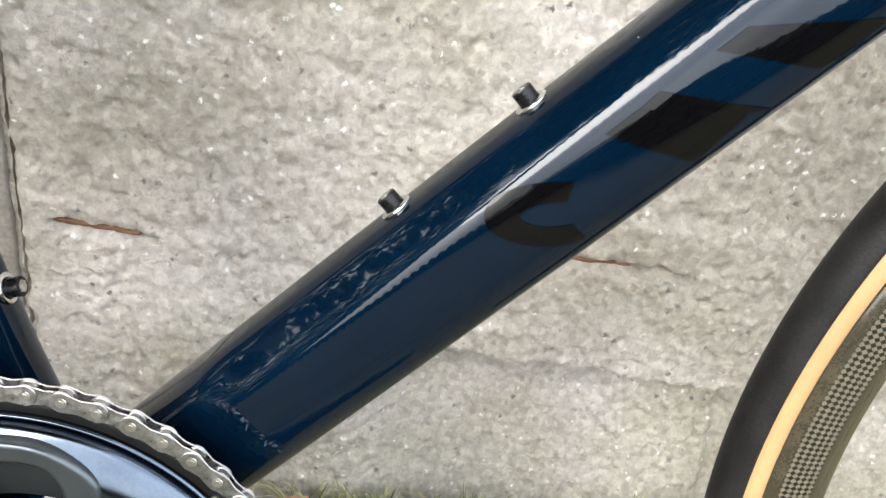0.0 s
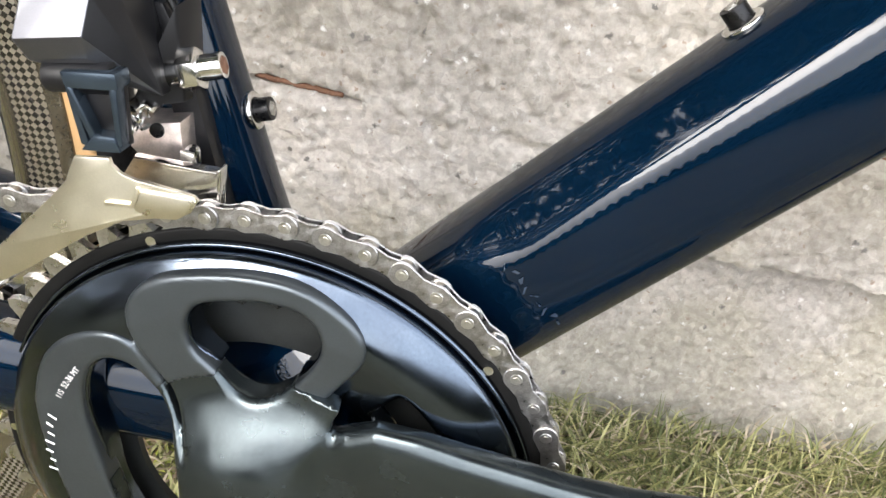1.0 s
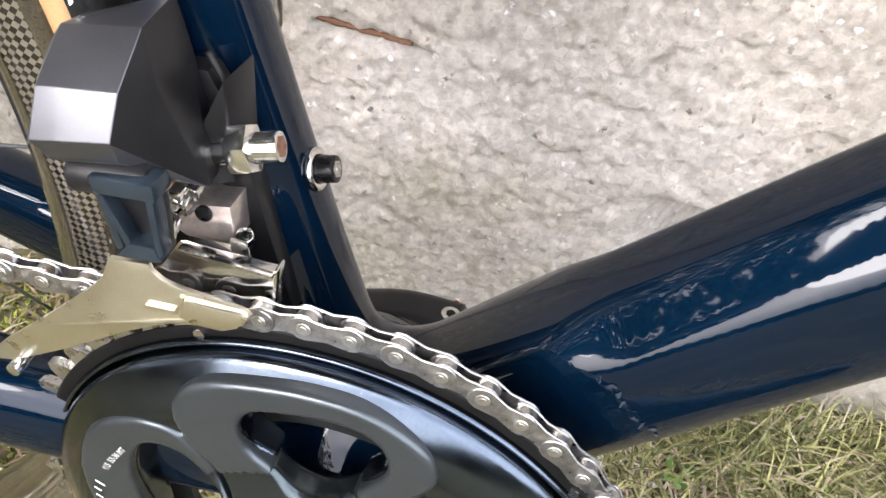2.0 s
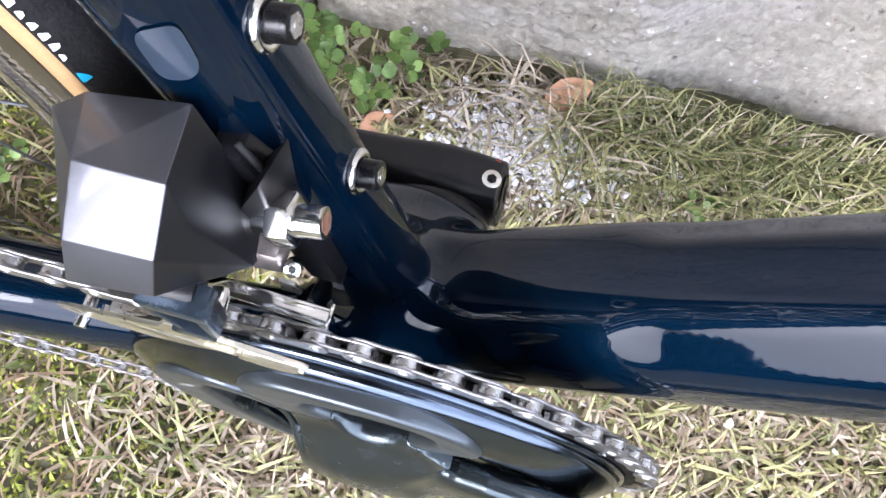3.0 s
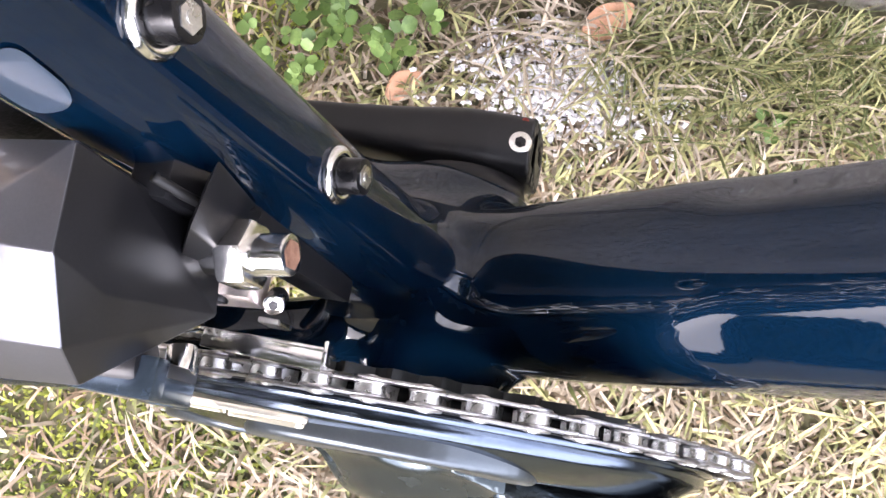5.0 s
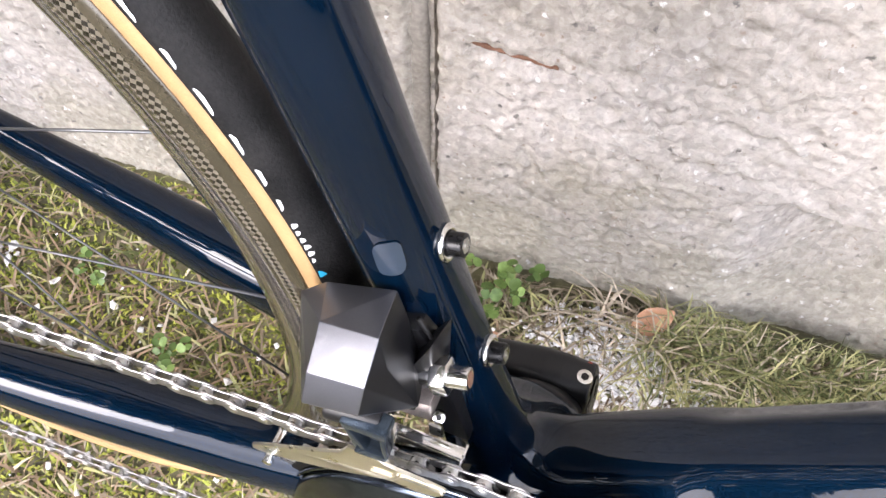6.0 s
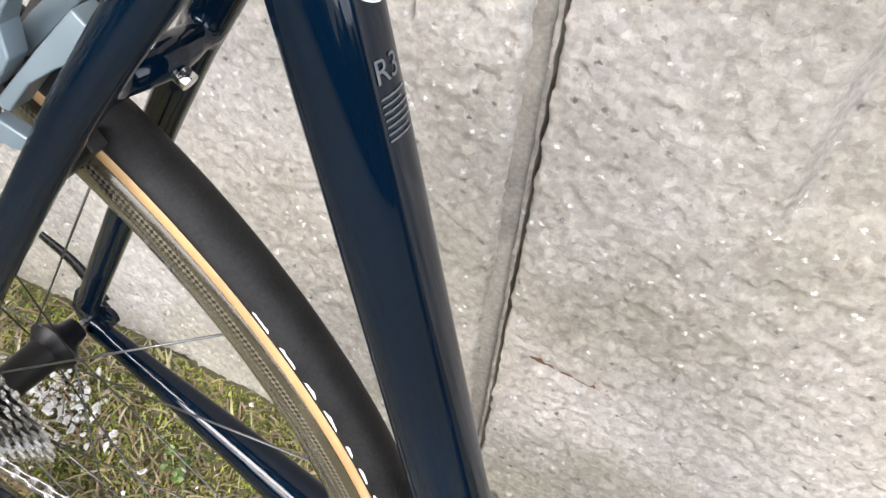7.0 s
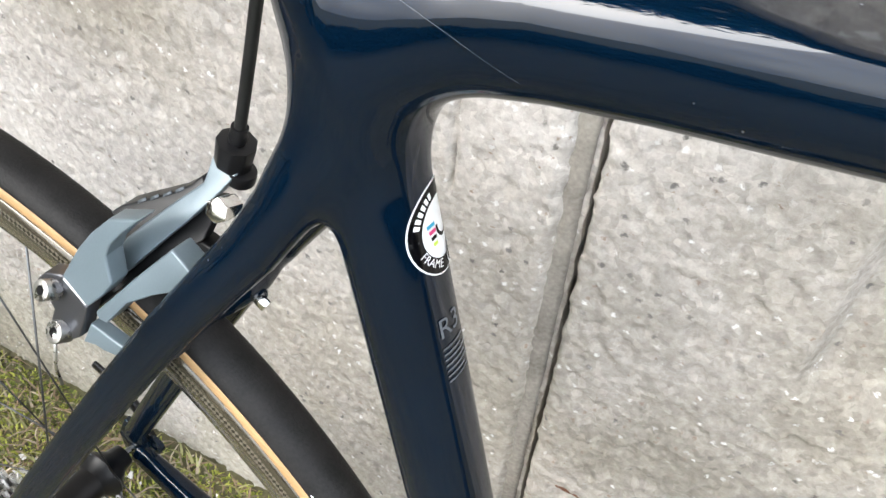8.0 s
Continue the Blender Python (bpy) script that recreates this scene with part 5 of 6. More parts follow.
# ---- rear brake ----
def rear_brake():
    def blade(name, pts, y0, slope, z0, thick, mat, parent, label="", bev=0.0011):
        bm = plate(pts, y0, thick, lambda x, z: slope * (z - z0))
        return sharp(part(name, bevelled(bm, bev, 3, 50), mat, parent, label), 32)
    root = blade("rear_brake", [(-0.2497, 0.6882), (-0.2343, 0.6941), (-0.2431, 0.6849), (-0.2485, 0.6781), (-0.2504, 0.6727), (-0.2469, 0.6621), (-0.2508, 0.6558), (-0.2592, 0.6465), (-0.2735, 0.6541), (-0.2658, 0.6686), (-0.2584, 0.6791)], -0.024, 0.25, 0.68, 0.009, BRAKEGREY, bicycle, "silver-grey dual pivot rear brake caliper")
    blade("cable_arm", [(-0.2339, 0.7033), (-0.2277, 0.7003), (-0.2201, 0.7010), (-0.2251, 0.6928), (-0.2332, 0.6817), (-0.2429, 0.6699), (-0.2541, 0.6552), (-0.2577, 0.6575), (-0.2615, 0.6611), (-0.2584, 0.6672), (-0.2533, 0.6732), (-0.2418, 0.6854), (-0.2335, 0.6937)], -0.018, 0.73, 0.655, 0.007, BRAKEGREY, root, "slim silver-grey cable arm")
    blade("bridge_arm", [(-0.2225, 0.6851), (-0.2152, 0.6818), (-0.2093, 0.6779), (-0.2174, 0.6705), (-0.2290, 0.6636), (-0.2411, 0.6547), (-0.2508, 0.6416), (-0.2548, 0.6414), (-0.2572, 0.6438), (-0.2391, 0.6660)], -0.020, 0.3, 0.68, 0.010, BRAKEGREY, root, "silver-grey lower arm")
    blade("back_arm", [(-0.2725, 0.6701), (-0.2684, 0.6739), (-0.2591, 0.6789), (-0.2473, 0.685), (-0.2403, 0.6902), (-0.2364, 0.6946), (-0.2335, 0.6923), (-0.243, 0.6833), (-0.2547, 0.6712), (-0.2625, 0.6697)], 0.010, 0.73, 0.69, 0.010, PLASTIC, root, "black inner arm")
    blade("gap_plate", [(-0.2666, 0.6666), (-0.2418, 0.6834), (-0.2275, 0.6869), (-0.229, 0.6724), (-0.2539, 0.6506), (-0.2663, 0.6347), (-0.271, 0.6538)], -0.010, 0.73, 0.655, 0.006, PLASTIC, root, "black backing between the arms")
    blade("spring_holder", [(-0.2444, 0.662), (-0.2331, 0.6715), (-0.2214, 0.6697), (-0.2258, 0.6568), (-0.2303, 0.6534)], 0.006, 0.3, 0.68, 0.008, PLASTIC, root, "black spring holder")
    blade("lower_lug", [(-0.2752, 0.6526), (-0.2612, 0.6444), (-0.2659, 0.6273), (-0.2710, 0.6230), (-0.2831, 0.6273), (-0.2808, 0.6339), (-0.2905, 0.6439), (-0.2854, 0.6493)], -0.030, 0.2, 0.65, 0.008, MOTOR, root, "dark lower lug")
    blade("pad_holder", [(-0.2619, 0.6350), (-0.2433, 0.6325), (-0.2442, 0.6267), (-0.2540, 0.6250), (-0.2594, 0.6253), (-0.2665, 0.6232)], -0.030, 0.2, 0.64, 0.006, BRAKEGREY, root, "grey pad holder")
    part("brake_pad", bevelled(hull([(x + ox, y, z + oz) for x, z in ((-0.2290, 0.6330), (-0.2560, 0.6050)) for ox, oz in ((-0.004, 0.004), (0.004, -0.004)) for y in (-0.0215, -0.0135)]), 0.0010), RUBBER, root, "black rubber brake pad")
    ring_screw("anchor_bolt", (-0.2760, -0.0390, 0.6280), (-0.10, -0.85, 0.50), 0.0050, 0.007, STEEL, root, "bright anchor bolt")
    ring_screw("pad_bolt", (-0.2790, -0.0375, 0.6485), (-0.10, -0.85, 0.50), 0.0046, 0.007, STEEL, root, "steel pad bolt")
    pv = Vector((-0.2135, -0.004, 0.6982))
    rod("pivot_screw", pv + Vector((-0.001, 0.010, -0.004)), pv, 0.0052, CHROME, root, "bright pivot screw", 6, 0.0012)
    # barrel adjuster with its housing
    a, w = Vector((-0.2268, 0.0200, 0.7000)), Vector((0.28, -0.02, 0.96)).normalized()
    rod("lever", a - w * 0.003 + Vector((0.004, 0, -0.003)), a + w * 0.003 + Vector((0.004, 0, -0.003)), 0.0060, PLASTIC, root, "black release lever", 16, 0.001)
    bm = bmesh.new()
    cylinder(bm, a + w * 0.001, a + w * 0.0125, 0.0074, 0.0080, 9)
    bevelled(bm, 0.0008)
    sharp(part("barrel_adjuster", bm, PLASTIC, root, "knurled black barrel adjuster"))
    rod("housing_end", a + w * 0.0125, a + w * 0.020, 0.0034, PLASTIC, root)
    hs = spline([tuple(a + w * 0.010), tuple(a + w * 0.022), (-0.2150, 0.0205, 0.7500), (-0.2080, 0.0200, 0.7800), (-0.1900, 0.0160, 0.8300), (-0.120, 0.024, 0.855)], 40)
    part("brake_cable", curve_tube(hs, 0.0024, 10), RUBBER, bicycle, "black brake cable housing")
    part("bare_cable", curve_tube([(-0.2740, -0.0395, 0.6290), (-0.2800, -0.0400, 0.6050), (-0.2790, -0.0400, 0.5950)], 0.0008), STEEL, root, "frayed cable end")
    mark = [(-0.2722, 0.6538), (-0.2600, 0.6472), (-0.2608, 0.6464), (-0.2731, 0.6528)]
    part("plain_mark", plate(mark, -0.0314, 0.0006, lambda x, z: 0.2 * (z - 0.65)), WHITE, root, "plain white printed bar")
    for x, z in ((-0.261, 0.6783), (-0.2558, 0.6811), (-0.2506, 0.6839), (-0.2456, 0.6869)):
        part("plain_mark", plate([(x, z), (x + 0.0030, z + 0.0020), (x + 0.0036, z + 0.0010), (x + 0.0006, z - 0.0010)], 0.0097, 0.0006, lambda x, z: 0.73 * (z - 0.69)), GREYPRINT, root, "plain grey printed bar")
    bm = cylinder(bmesh.new(), (-0.1985, 0, 0.6620), (-0.1945, 0, 0.6595), 0.0036, seg=18)
    sharp(part("mount_nut", bevelled(bm, 0.0004), CHROME, bicycle, "small bright brake mounting nut"))


rear_brake()


# ---- prints on the frame ----
def wrapped(name, flat, place, mat, parent, label="", grid=0.0012):
    """A thin print: a flat mesh of (s, t) laid on a surface by place(s, t) -> point."""
    bm = bmesh.new()
    bm.from_mesh(flat)
    bmesh.ops.remove_doubles(bm, verts=bm.verts, dist=0.000002)
    for ax in (0, 1):
        cs = [v.co[ax] for v in bm.verts]
        q = math.floor(min(cs) / grid) * grid
        while q < max(cs):
            n = Vector((1, 0, 0)) if ax == 0 else Vector((0, 1, 0))
            bmesh.ops.bisect_plane(bm, geom=bm.verts[:] + bm.edges[:] + bm.faces[:], plane_co=n * q, plane_no=n)
            q += grid
    bmesh.ops.triangulate(bm, faces=bm.faces)
    got = place([(v.co.x, v.co.y) for v in bm.verts])
    for v, p in zip(bm.verts, got):
        v.co = p
    bpy.data.meshes.remove(flat)
    ob = part(name, bm, mat, parent, label)
    return ob


def flat_poly(*polys):
    me = bpy.data.meshes.new("flat")
    verts, faces = [], []
    for p in polys:
        k = len(verts)
        verts += [(x, y, 0) for x, y in p]
        faces.append(tuple(range(k, k + len(p))))
    me.from_pydata(verts, [], faces)
    return me


def flat_text(text, size):
    cu = bpy.data.curves.new("words", "FONT")
    cu.body, cu.size, cu.align_x, cu.align_y = text, size, "LEFT", "BOTTOM"
    cu.resolution_u = 3
    ob = new("words", cu)
    bpy.context.view_layer.update()
    me = bpy.data.meshes.new_from_object(ob.evaluated_get(bpy.context.evaluated_depsgraph_get()))
    bpy.data.objects.remove(ob)
    bpy.data.curves.remove(cu)
    return me


def arc(cx, cy, r0, r1, a0, a1, n=20, sx=1.0):
    """Quads of a ring sector."""
    out = []
    for i in range(n):
        p, q = radians(a0 + (a1 - a0) * i / n), radians(a0 + (a1 - a0) * (i + 1) / n)
        out.append([(cx + r * math.cos(a) * sx, cy + r * math.sin(a)) for r, a in ((r0, p), (r1, p), (r1, q), (r0, q))])
    return out


def crescent(cx, cy, n=26):
    """Quads of a slanted open ring."""
    def at(a, b, t):
        u, v = a * math.cos(t), b * math.sin(t)
        return (cx - 0.8 * u + 0.6 * v, cy + 0.6 * u + 0.8 * v)
    out = []
    for i in range(n):
        p, q = radians(105 - 222 * i / n), radians(105 - 222 * (i + 1) / n)
        out.append([at(0.0125, 0.0045, p), at(0.025, 0.0120, p), at(0.025, 0.0120, q), at(0.0125, 0.0045, q)])
    return out


def by_rays(points_of, lift):
    """place() that shoots at the frame; points_of(s, t) gives the start and the way."""
    def place(pairs):
        rays = [points_of(s, t) for s, t in pairs]
        q, n = on_frame_many(np.array([r[0] for r in rays], float), np.array([r[1] for r in rays], float))
        return (q + n * lift).tolist()
    return place


def down_tube_side(s, t):
    x, z = along(s, t)
    return (x, -0.06, z), (0, 1, 0)


SIDE = by_rays(down_tube_side, 0.0004)
wrapped("plain_shape", flat_poly(*crescent(0.2630, -0.0030)), SIDE, DECAL, bicycle, "large glossy black curved shape", 0.0022)
wrapped("plain_shape", flat_poly([(0.2925, 0.0095), (0.2925 + 0.0135, 0.0095), (0.3340, -0.0150), (0.3110, -0.0190)], [(0.3062, 0.0094), (0.3150, 0.0100), (0.3420, -0.0210), (0.3343, -0.0153)]), SIDE, DECAL, bicycle, "large glossy black slanted shape", 0.0022)
wrapped("plain_shape", flat_poly([(0.3360, 0.0095), (0.3480, 0.0095), (0.3860, -0.0180), (0.3600, -0.0180)]), SIDE, DECAL, bicycle, "large glossy black slanted shape", 0.0022)
wrapped("plain_shape", flat_poly([(0.3900, 0.0095), (0.4200, 0.0095), (0.4400, -0.0180), (0.4080, -0.0180)]), SIDE, DECAL, bicycle, "large glossy black slanted shape", 0.0022)
# worn edge of a clear protective film, low on the tube
for k in range(9):
    u = -0.016 + k * 0.0034
    wrapped("scuff", flat_poly([(0.118 + 0.002 * math.sin(k * 2.1), u), (0.1188 + 0.002 * math.sin(k * 2.1), u), (0.1192 + 0.0015 * math.sin(k * 1.3), u + 0.0018), (0.1184, u + 0.0018)]), SIDE, PATCH, bicycle, "", 0.003)


def seat_front(s, t):
    """s round the seat tube from its front, t along it from the bottom bracket."""
    z = 0.27 + t * 0.955
    a = s / 0.0160
    out = np.array([math.cos(a) * 0.955, math.sin(a), math.cos(a) * 0.297])
    c = np.array([SEAT(z), 0, z])
    return c + out * 0.05, -out


def seat_place(lift):
    return by_rays(seat_front, lift)


TB = (0.7222 - 0.27) / 0.955
RB = 0.0158
SB = 0.0052
badge = wrapped("badge", flat_poly(*arc(SB, TB, 0.0, RB, 0, 360, 40)), seat_place(0.00015), WHITE, bicycle, "round white approval badge with black rim", 0.0025)
wrapped("badge_rim", flat_poly(*arc(SB, TB, 0.0102, RB - 0.0006, 0, 360, 40)), seat_place(0.0003), DECAL, badge, "black badge rim", 0.0025)
for k, m in enumerate((TEAL, MAGENTA, DECAL, LIME)):
    wrapped("colour_bar", flat_poly([(SB - 0.0078 + 0.0006 * k, TB + 0.0035 - 0.0022 * k), (SB - 0.0035, TB + 0.0035 - 0.0022 * k), (SB - 0.0035, TB + 0.0022 - 0.0022 * k), (SB - 0.0075 + 0.0006 * k, TB + 0.0022 - 0.0022 * k)]), seat_place(0.0003), m, badge, "", 0.003)
wrapped("plain_shape", flat_poly(*arc(SB + 0.0015, TB + 0.0010, 0.0036, 0.0048, 170, 380, 16)), seat_place(0.0003), DECAL, badge, "black curved mark", 0.003)
wrapped("small_circle", flat_poly(*arc(SB + 0.0040, TB - 0.0115, 0.0, 0.0036, 0, 360, 16)), seat_place(0.00045), DECAL, badge, "", 0.003)
wrapped("small_ring", flat_poly(*arc(SB + 0.0040, TB - 0.0115, 0.0031, 0.0036, 0, 360, 16)), seat_place(0.0006), WHITE, badge, "", 0.003)


def curved_bars(mid, n, r, h):
    for k in range(n):
        a = mid + (n / 2 - k) * 9.5
        wrapped("printed_bar", flat_poly(*arc(SB, TB, r - h / 2, r + h / 2, a - 3.2, a + 3.2, 3)), seat_place(0.0006), WHITE, badge, "", 0.003)


curved_bars(128, 6, 0.0127, 0.0022)


def frame_word():
    me = flat_text("FRAME", 0.0040)
    w = max(v.co.x for v in me.vertices)
    for v in me.vertices:
        a = radians(228) + (v.co.x - w / 2) / 0.0127
        rr = 0.0127 - (v.co.y - 0.0014)
        v.co = (SB + rr * math.cos(a), TB + rr * math.sin(a), 0)
    wrapped("printed_word", me, seat_place(0.0006), WHITE, badge, "white printed word FRAME", 0.003)


frame_word()


def size_print():
    me = flat_text("R3", 0.0105)
    t0 = (0.6850 - 0.27) / 0.955
    for v in me.vertices:
        v.co = (v.co.x - 0.0060, v.co.y + t0, 0)
    word = wrapped("printed_word", me, seat_place(0.0003), GREYPRINT, bicycle, "grey printed model code", 0.003)
    for k in range(7):
        t = t0 - 0.0026 - k * 0.0022
        wrapped("printed_bar", flat_poly([(-0.0055, t), (-0.0055 + (0.012, 0.009, 0.014, 0.011, 0.013, 0.010, 0.012)[k], t), (-0.0055 + (0.012, 0.009, 0.014, 0.011, 0.013, 0.010, 0.012)[k], t + 0.0007), (-0.0055, t + 0.0007)]), seat_place(0.0003), GREYPRINT, word, "", 0.003)


size_print()


def seat_side(s, t):
    z = 0.27 + t * 0.955
    a = -1.25 + s / 0.016
    out = np.array([math.cos(a) * 0.955, math.sin(a), math.cos(a) * 0.297])
    return np.array([SEAT(z), 0, z]) + out * 0.05, -out


wrapped("clear_patch", flat_poly([(0.0048 * math.copysign(abs(math.cos(a)) ** 0.6, math.cos(a)) + 0.0016 * math.sin(a), (0.455 - 0.27) / 0.955 + 0.0078 * math.copysign(abs(math.sin(a)) ** 0.6, math.sin(a))) for a in np.linspace(0, 2 * math.pi, 33)[:-1]]), by_rays(seat_side, 0.0005), PATCH, bicycle, "small clear film patch with rounded corners", 0.003)


def crank_print():
    """Bars for the maker's mark and the size code on the grey lobe."""
    def put(me, name, label, r0, a0):
        for v in me.vertices:
            a = a0 - v.co.x / 0.0770
            rr = r0 + v.co.y
            v.co = (rr * math.cos(a), -0.0597, BBZ + rr * math.sin(a))
        mesh_part(name, me, WHITE, ring, label, False)
    put(flat_text("11S  52-36 MT", 0.0030), "printed_word", "white printed size code", 0.0737, radians(156.5))
    for k, (lo, hi) in enumerate(((0, 34), (0, 22), (6, 34), (0, 34), (0, 26), (8, 34), (0, 34))):
        a = 0.0044 * k
        put(flat_poly([(a, lo * 0.0001), (a + 0.0010, lo * 0.0001), (a + 0.0018, hi * 0.0001), (a + 0.0008, hi * 0.0001)]), "printed_bar", "", 0.0736, radians(184.5))


crank_print()


def scratch():
    me = flat_poly([(0, 0), (0.036, 0.00008), (0.036, 0.00016), (0, 0.00015)])
    d = Vector((0.036, 0, -0.0115)).normalized()
    wrapped("scratch", me, by_rays(lambda s, t: ((-0.136 + d.x * s, -0.06, 0.8045 + d.z * s + t), (0, 1, 0)), 0.0001), GREYPRINT, bicycle, "fine pale scratch", 0.002)


scratch()


# ---- fork and seat post, to hold the front wheel and close the frame ----
def fork():
    def blade(s):
        return Tube([(0.446, s * 0.012, 0.680, 0.011, 0.019), (0.470, s * 0.040, 0.640, 0.010, 0.020), (0.520, s * 0.048, 0.520, 0.009, 0.018), (0.585, s * 0.051, 0.380, 0.007, 0.011), (0.614, s * 0.052, 0.345, 0.006, 0.009)], 2.2, 12)
    L, R = blade(1), blade(-1)
    P, F, N = surface(lambda P: smin(L(P), R(P), 0.03), (0.40, -0.075, 0.32), (0.65, 0.075, 0.71), 0.0035)
    mesh_part("fork", net_mesh("fork", P, F, N), BLUE, bicycle, "blue carbon fork")
    rod("front_skewer", (0.6147, -0.060, 0.3423), (0.6147, 0.064, 0.3423), 0.0045, STEEL, bicycle, "front axle skewer")
    rod("seat_post", (SEAT(0.80), 0, 0.80), (SEAT(0.98), 0, 0.98), 0.0136, BLACKARM, bicycle, "black carbon seat post", 28)


fork()


# ---- plants and litter on the ground ----
rng = np.random.default_rng(7)


def blades(name, count, region, height, width, mat, label, lean=0.6, lift=0.0):
    """Many thin bent blades as one object."""
    verts, faces = [], []
    for _ in range(count):
        x, y = region()
        z = rise(x, y) - 0.002 + lift
        h = height * rng.uniform(0.35, 1.25)
        w = width * rng.uniform(0.6, 1.3)
        a = rng.uniform(0, 2 * math.pi)
        b = a + rng.uniform(-0.5, 0.5)
        l = lean * rng.uniform(0.2, 1.6)
        sx, sy = -math.sin(a) * w, math.cos(a) * w
        k = len(verts)
        for q, ww in ((0, 1.0), (0.4, 0.9), (0.75, 0.6)):
            d = h * l * q ** 1.7
            px, py, pz = x + math.cos(b) * d, min(y + math.sin(b) * d, WALL_Y - 0.006), z + h * q * (1 - 0.35 * l * q)
            verts += [(px - sx * ww, py - sy * ww, pz), (px + sx * ww, py + sy * ww, pz)]
        d = h * l
        verts.append((x + math.cos(b) * d, min(y + math.sin(b) * d, WALL_Y - 0.006), z + h * max(0.12, 1 - 0.42 * l)))
        faces += [(k, k + 1, k + 3, k + 2), (k + 2, k + 3, k + 5, k + 4), (k + 4, k + 5, k + 6)]
    me = bpy.data.meshes.new(name)
    me.from_pydata(verts, [], faces)
    return tagged(mesh_part(name, me, mat), label, "grass", kind="stuff")


def near_wall(a=-0.85, b=0.62):
    return lambda: (rng.uniform(a, b), WALL_Y - 0.012 - abs(rng.normal(0, 0.035)))


def lawn(x0=-0.95, x1=0.62, y0=-0.42, y1=0.255):
    return lambda: (rng.uniform(x0, x1), rng.uniform(y0, y1))


def thinning(x0, x1, y0, y1, keep_left):
    """Places on the lawn, thinned out towards the mossy end behind the bottom bracket."""
    def pick():
        while True:
            x, y = rng.uniform(x0, x1), rng.uniform(y0, y1)
            t = min(1, max(0, (x + 0.20) / 0.16))
            if rng.uniform() < keep_left + (1 - keep_left) * t:
                return x, y
    return pick


blades("grass", 17000, thinning(-0.95, 0.62, -0.42, 0.255, 0.16), 0.026, 0.0014, GRASS, "short green grass on mossy soil", 0.9)
blades("dry_grass", 21000, thinning(-0.95, 0.62, -0.42, 0.255, 0.12), 0.024, 0.0015, STRAW, "dry straw-coloured grass blades", 1.5)
blades("wall_grass", 3000, near_wall(0.08, 0.62), 0.060, 0.0010, GRASS, "taller green grass against the wall", 0.8)
blades("wall_straw", 700, near_wall(0.02, 0.62), 0.058, 0.0012, STRAW, "dry grass against the wall", 1.1)
blades("moss", 46000, lawn(-0.95, -0.10, -0.30, 0.260), 0.009, 0.0016, MOSS, "olive moss cushions along the wall", 0.7)
blades("thatch", 9000, lawn(-0.95, 0.62, -0.42, 0.255), 0.022, 0.0013, THATCH, "brown dead stalks matted in the moss", 2.2)


def leaf_disc(bm, c, r, tilt):
    m = Matrix.Translation(c) @ tilt
    rim = [bm.verts.new(m @ Vector((r * math.cos(a) * (1 - 0.18 * (abs(math.cos(a)) > 0.97)), r * math.sin(a), 0.10 * r * math.cos(2 * a)))) for a in np.linspace(0, 2 * math.pi, 9)[:-1]]
    mid = bm.verts.new(m @ Vector((0, 0, -0.12 * r)))
    for i in range(8):
        bm.faces.new((mid, rim[i], rim[(i + 1) % 8]))


def weed(x, y, size, n):
    """A small leafy plant: stalks with three-part leaves."""
    z = rise(x, y)
    bm = bmesh.new()
    tops = []
    for k in range(n):
        a = rng.uniform(0, 2 * math.pi)
        r = size * rng.uniform(0.15, 1.0)
        top = Vector((x + r * math.cos(a), min(y + r * math.sin(a), WALL_Y - 0.012), z + size * rng.uniform(0.5, 1.5)))
        tops.append(top)
        base = Vector((x + 0.15 * r * math.cos(a), y + 0.15 * r * math.sin(a), z - 0.002))
        w = Vector((-math.sin(a), math.cos(a), 0)) * 0.0006
        v = [bm.verts.new(p) for p in (base - w, base + w, top + w * 0.6, top - w * 0.6)]
        bm.faces.new(v)
    stem = tagged(part("weed", bm, GRASS), "small green clover-like weed at the wall's foot", "weed", "weeds at the wall")
    for t in tops:
        for j in range(3):
            a = 2.09 * j + rng.uniform(-0.3, 0.3)
            r = size * rng.uniform(0.14, 0.26)
            bm = bmesh.new()
            leaf_disc(bm, t + Vector((math.cos(a), math.sin(a), 0)) * r * 0.9, r, pose(0, 0, 0, rng.uniform(-30, 30), rng.uniform(-30, 30), math.degrees(a)))
            part("leaf", bm, LEAF, stem)


for x, y, s, n in ((-0.098, 0.222, 0.024, 8), (-0.062, 0.212, 0.022, 7), (-0.106, 0.246, 0.028, 9), (-0.040, 0.243, 0.026, 8), (-0.135, 0.236, 0.026, 7), (-0.118, 0.190, 0.020, 6), (-0.15, 0.205, 0.022, 6), (-0.30, 0.10, 0.020, 6), (-0.36, 0.06, 0.018, 6), (-0.27, 0.03, 0.018, 5), (0.20, 0.19, 0.016, 6), (0.30, 0.21, 0.016, 5), (-0.42, 0.15, 0.018, 5)):
    weed(x, y, s, n)


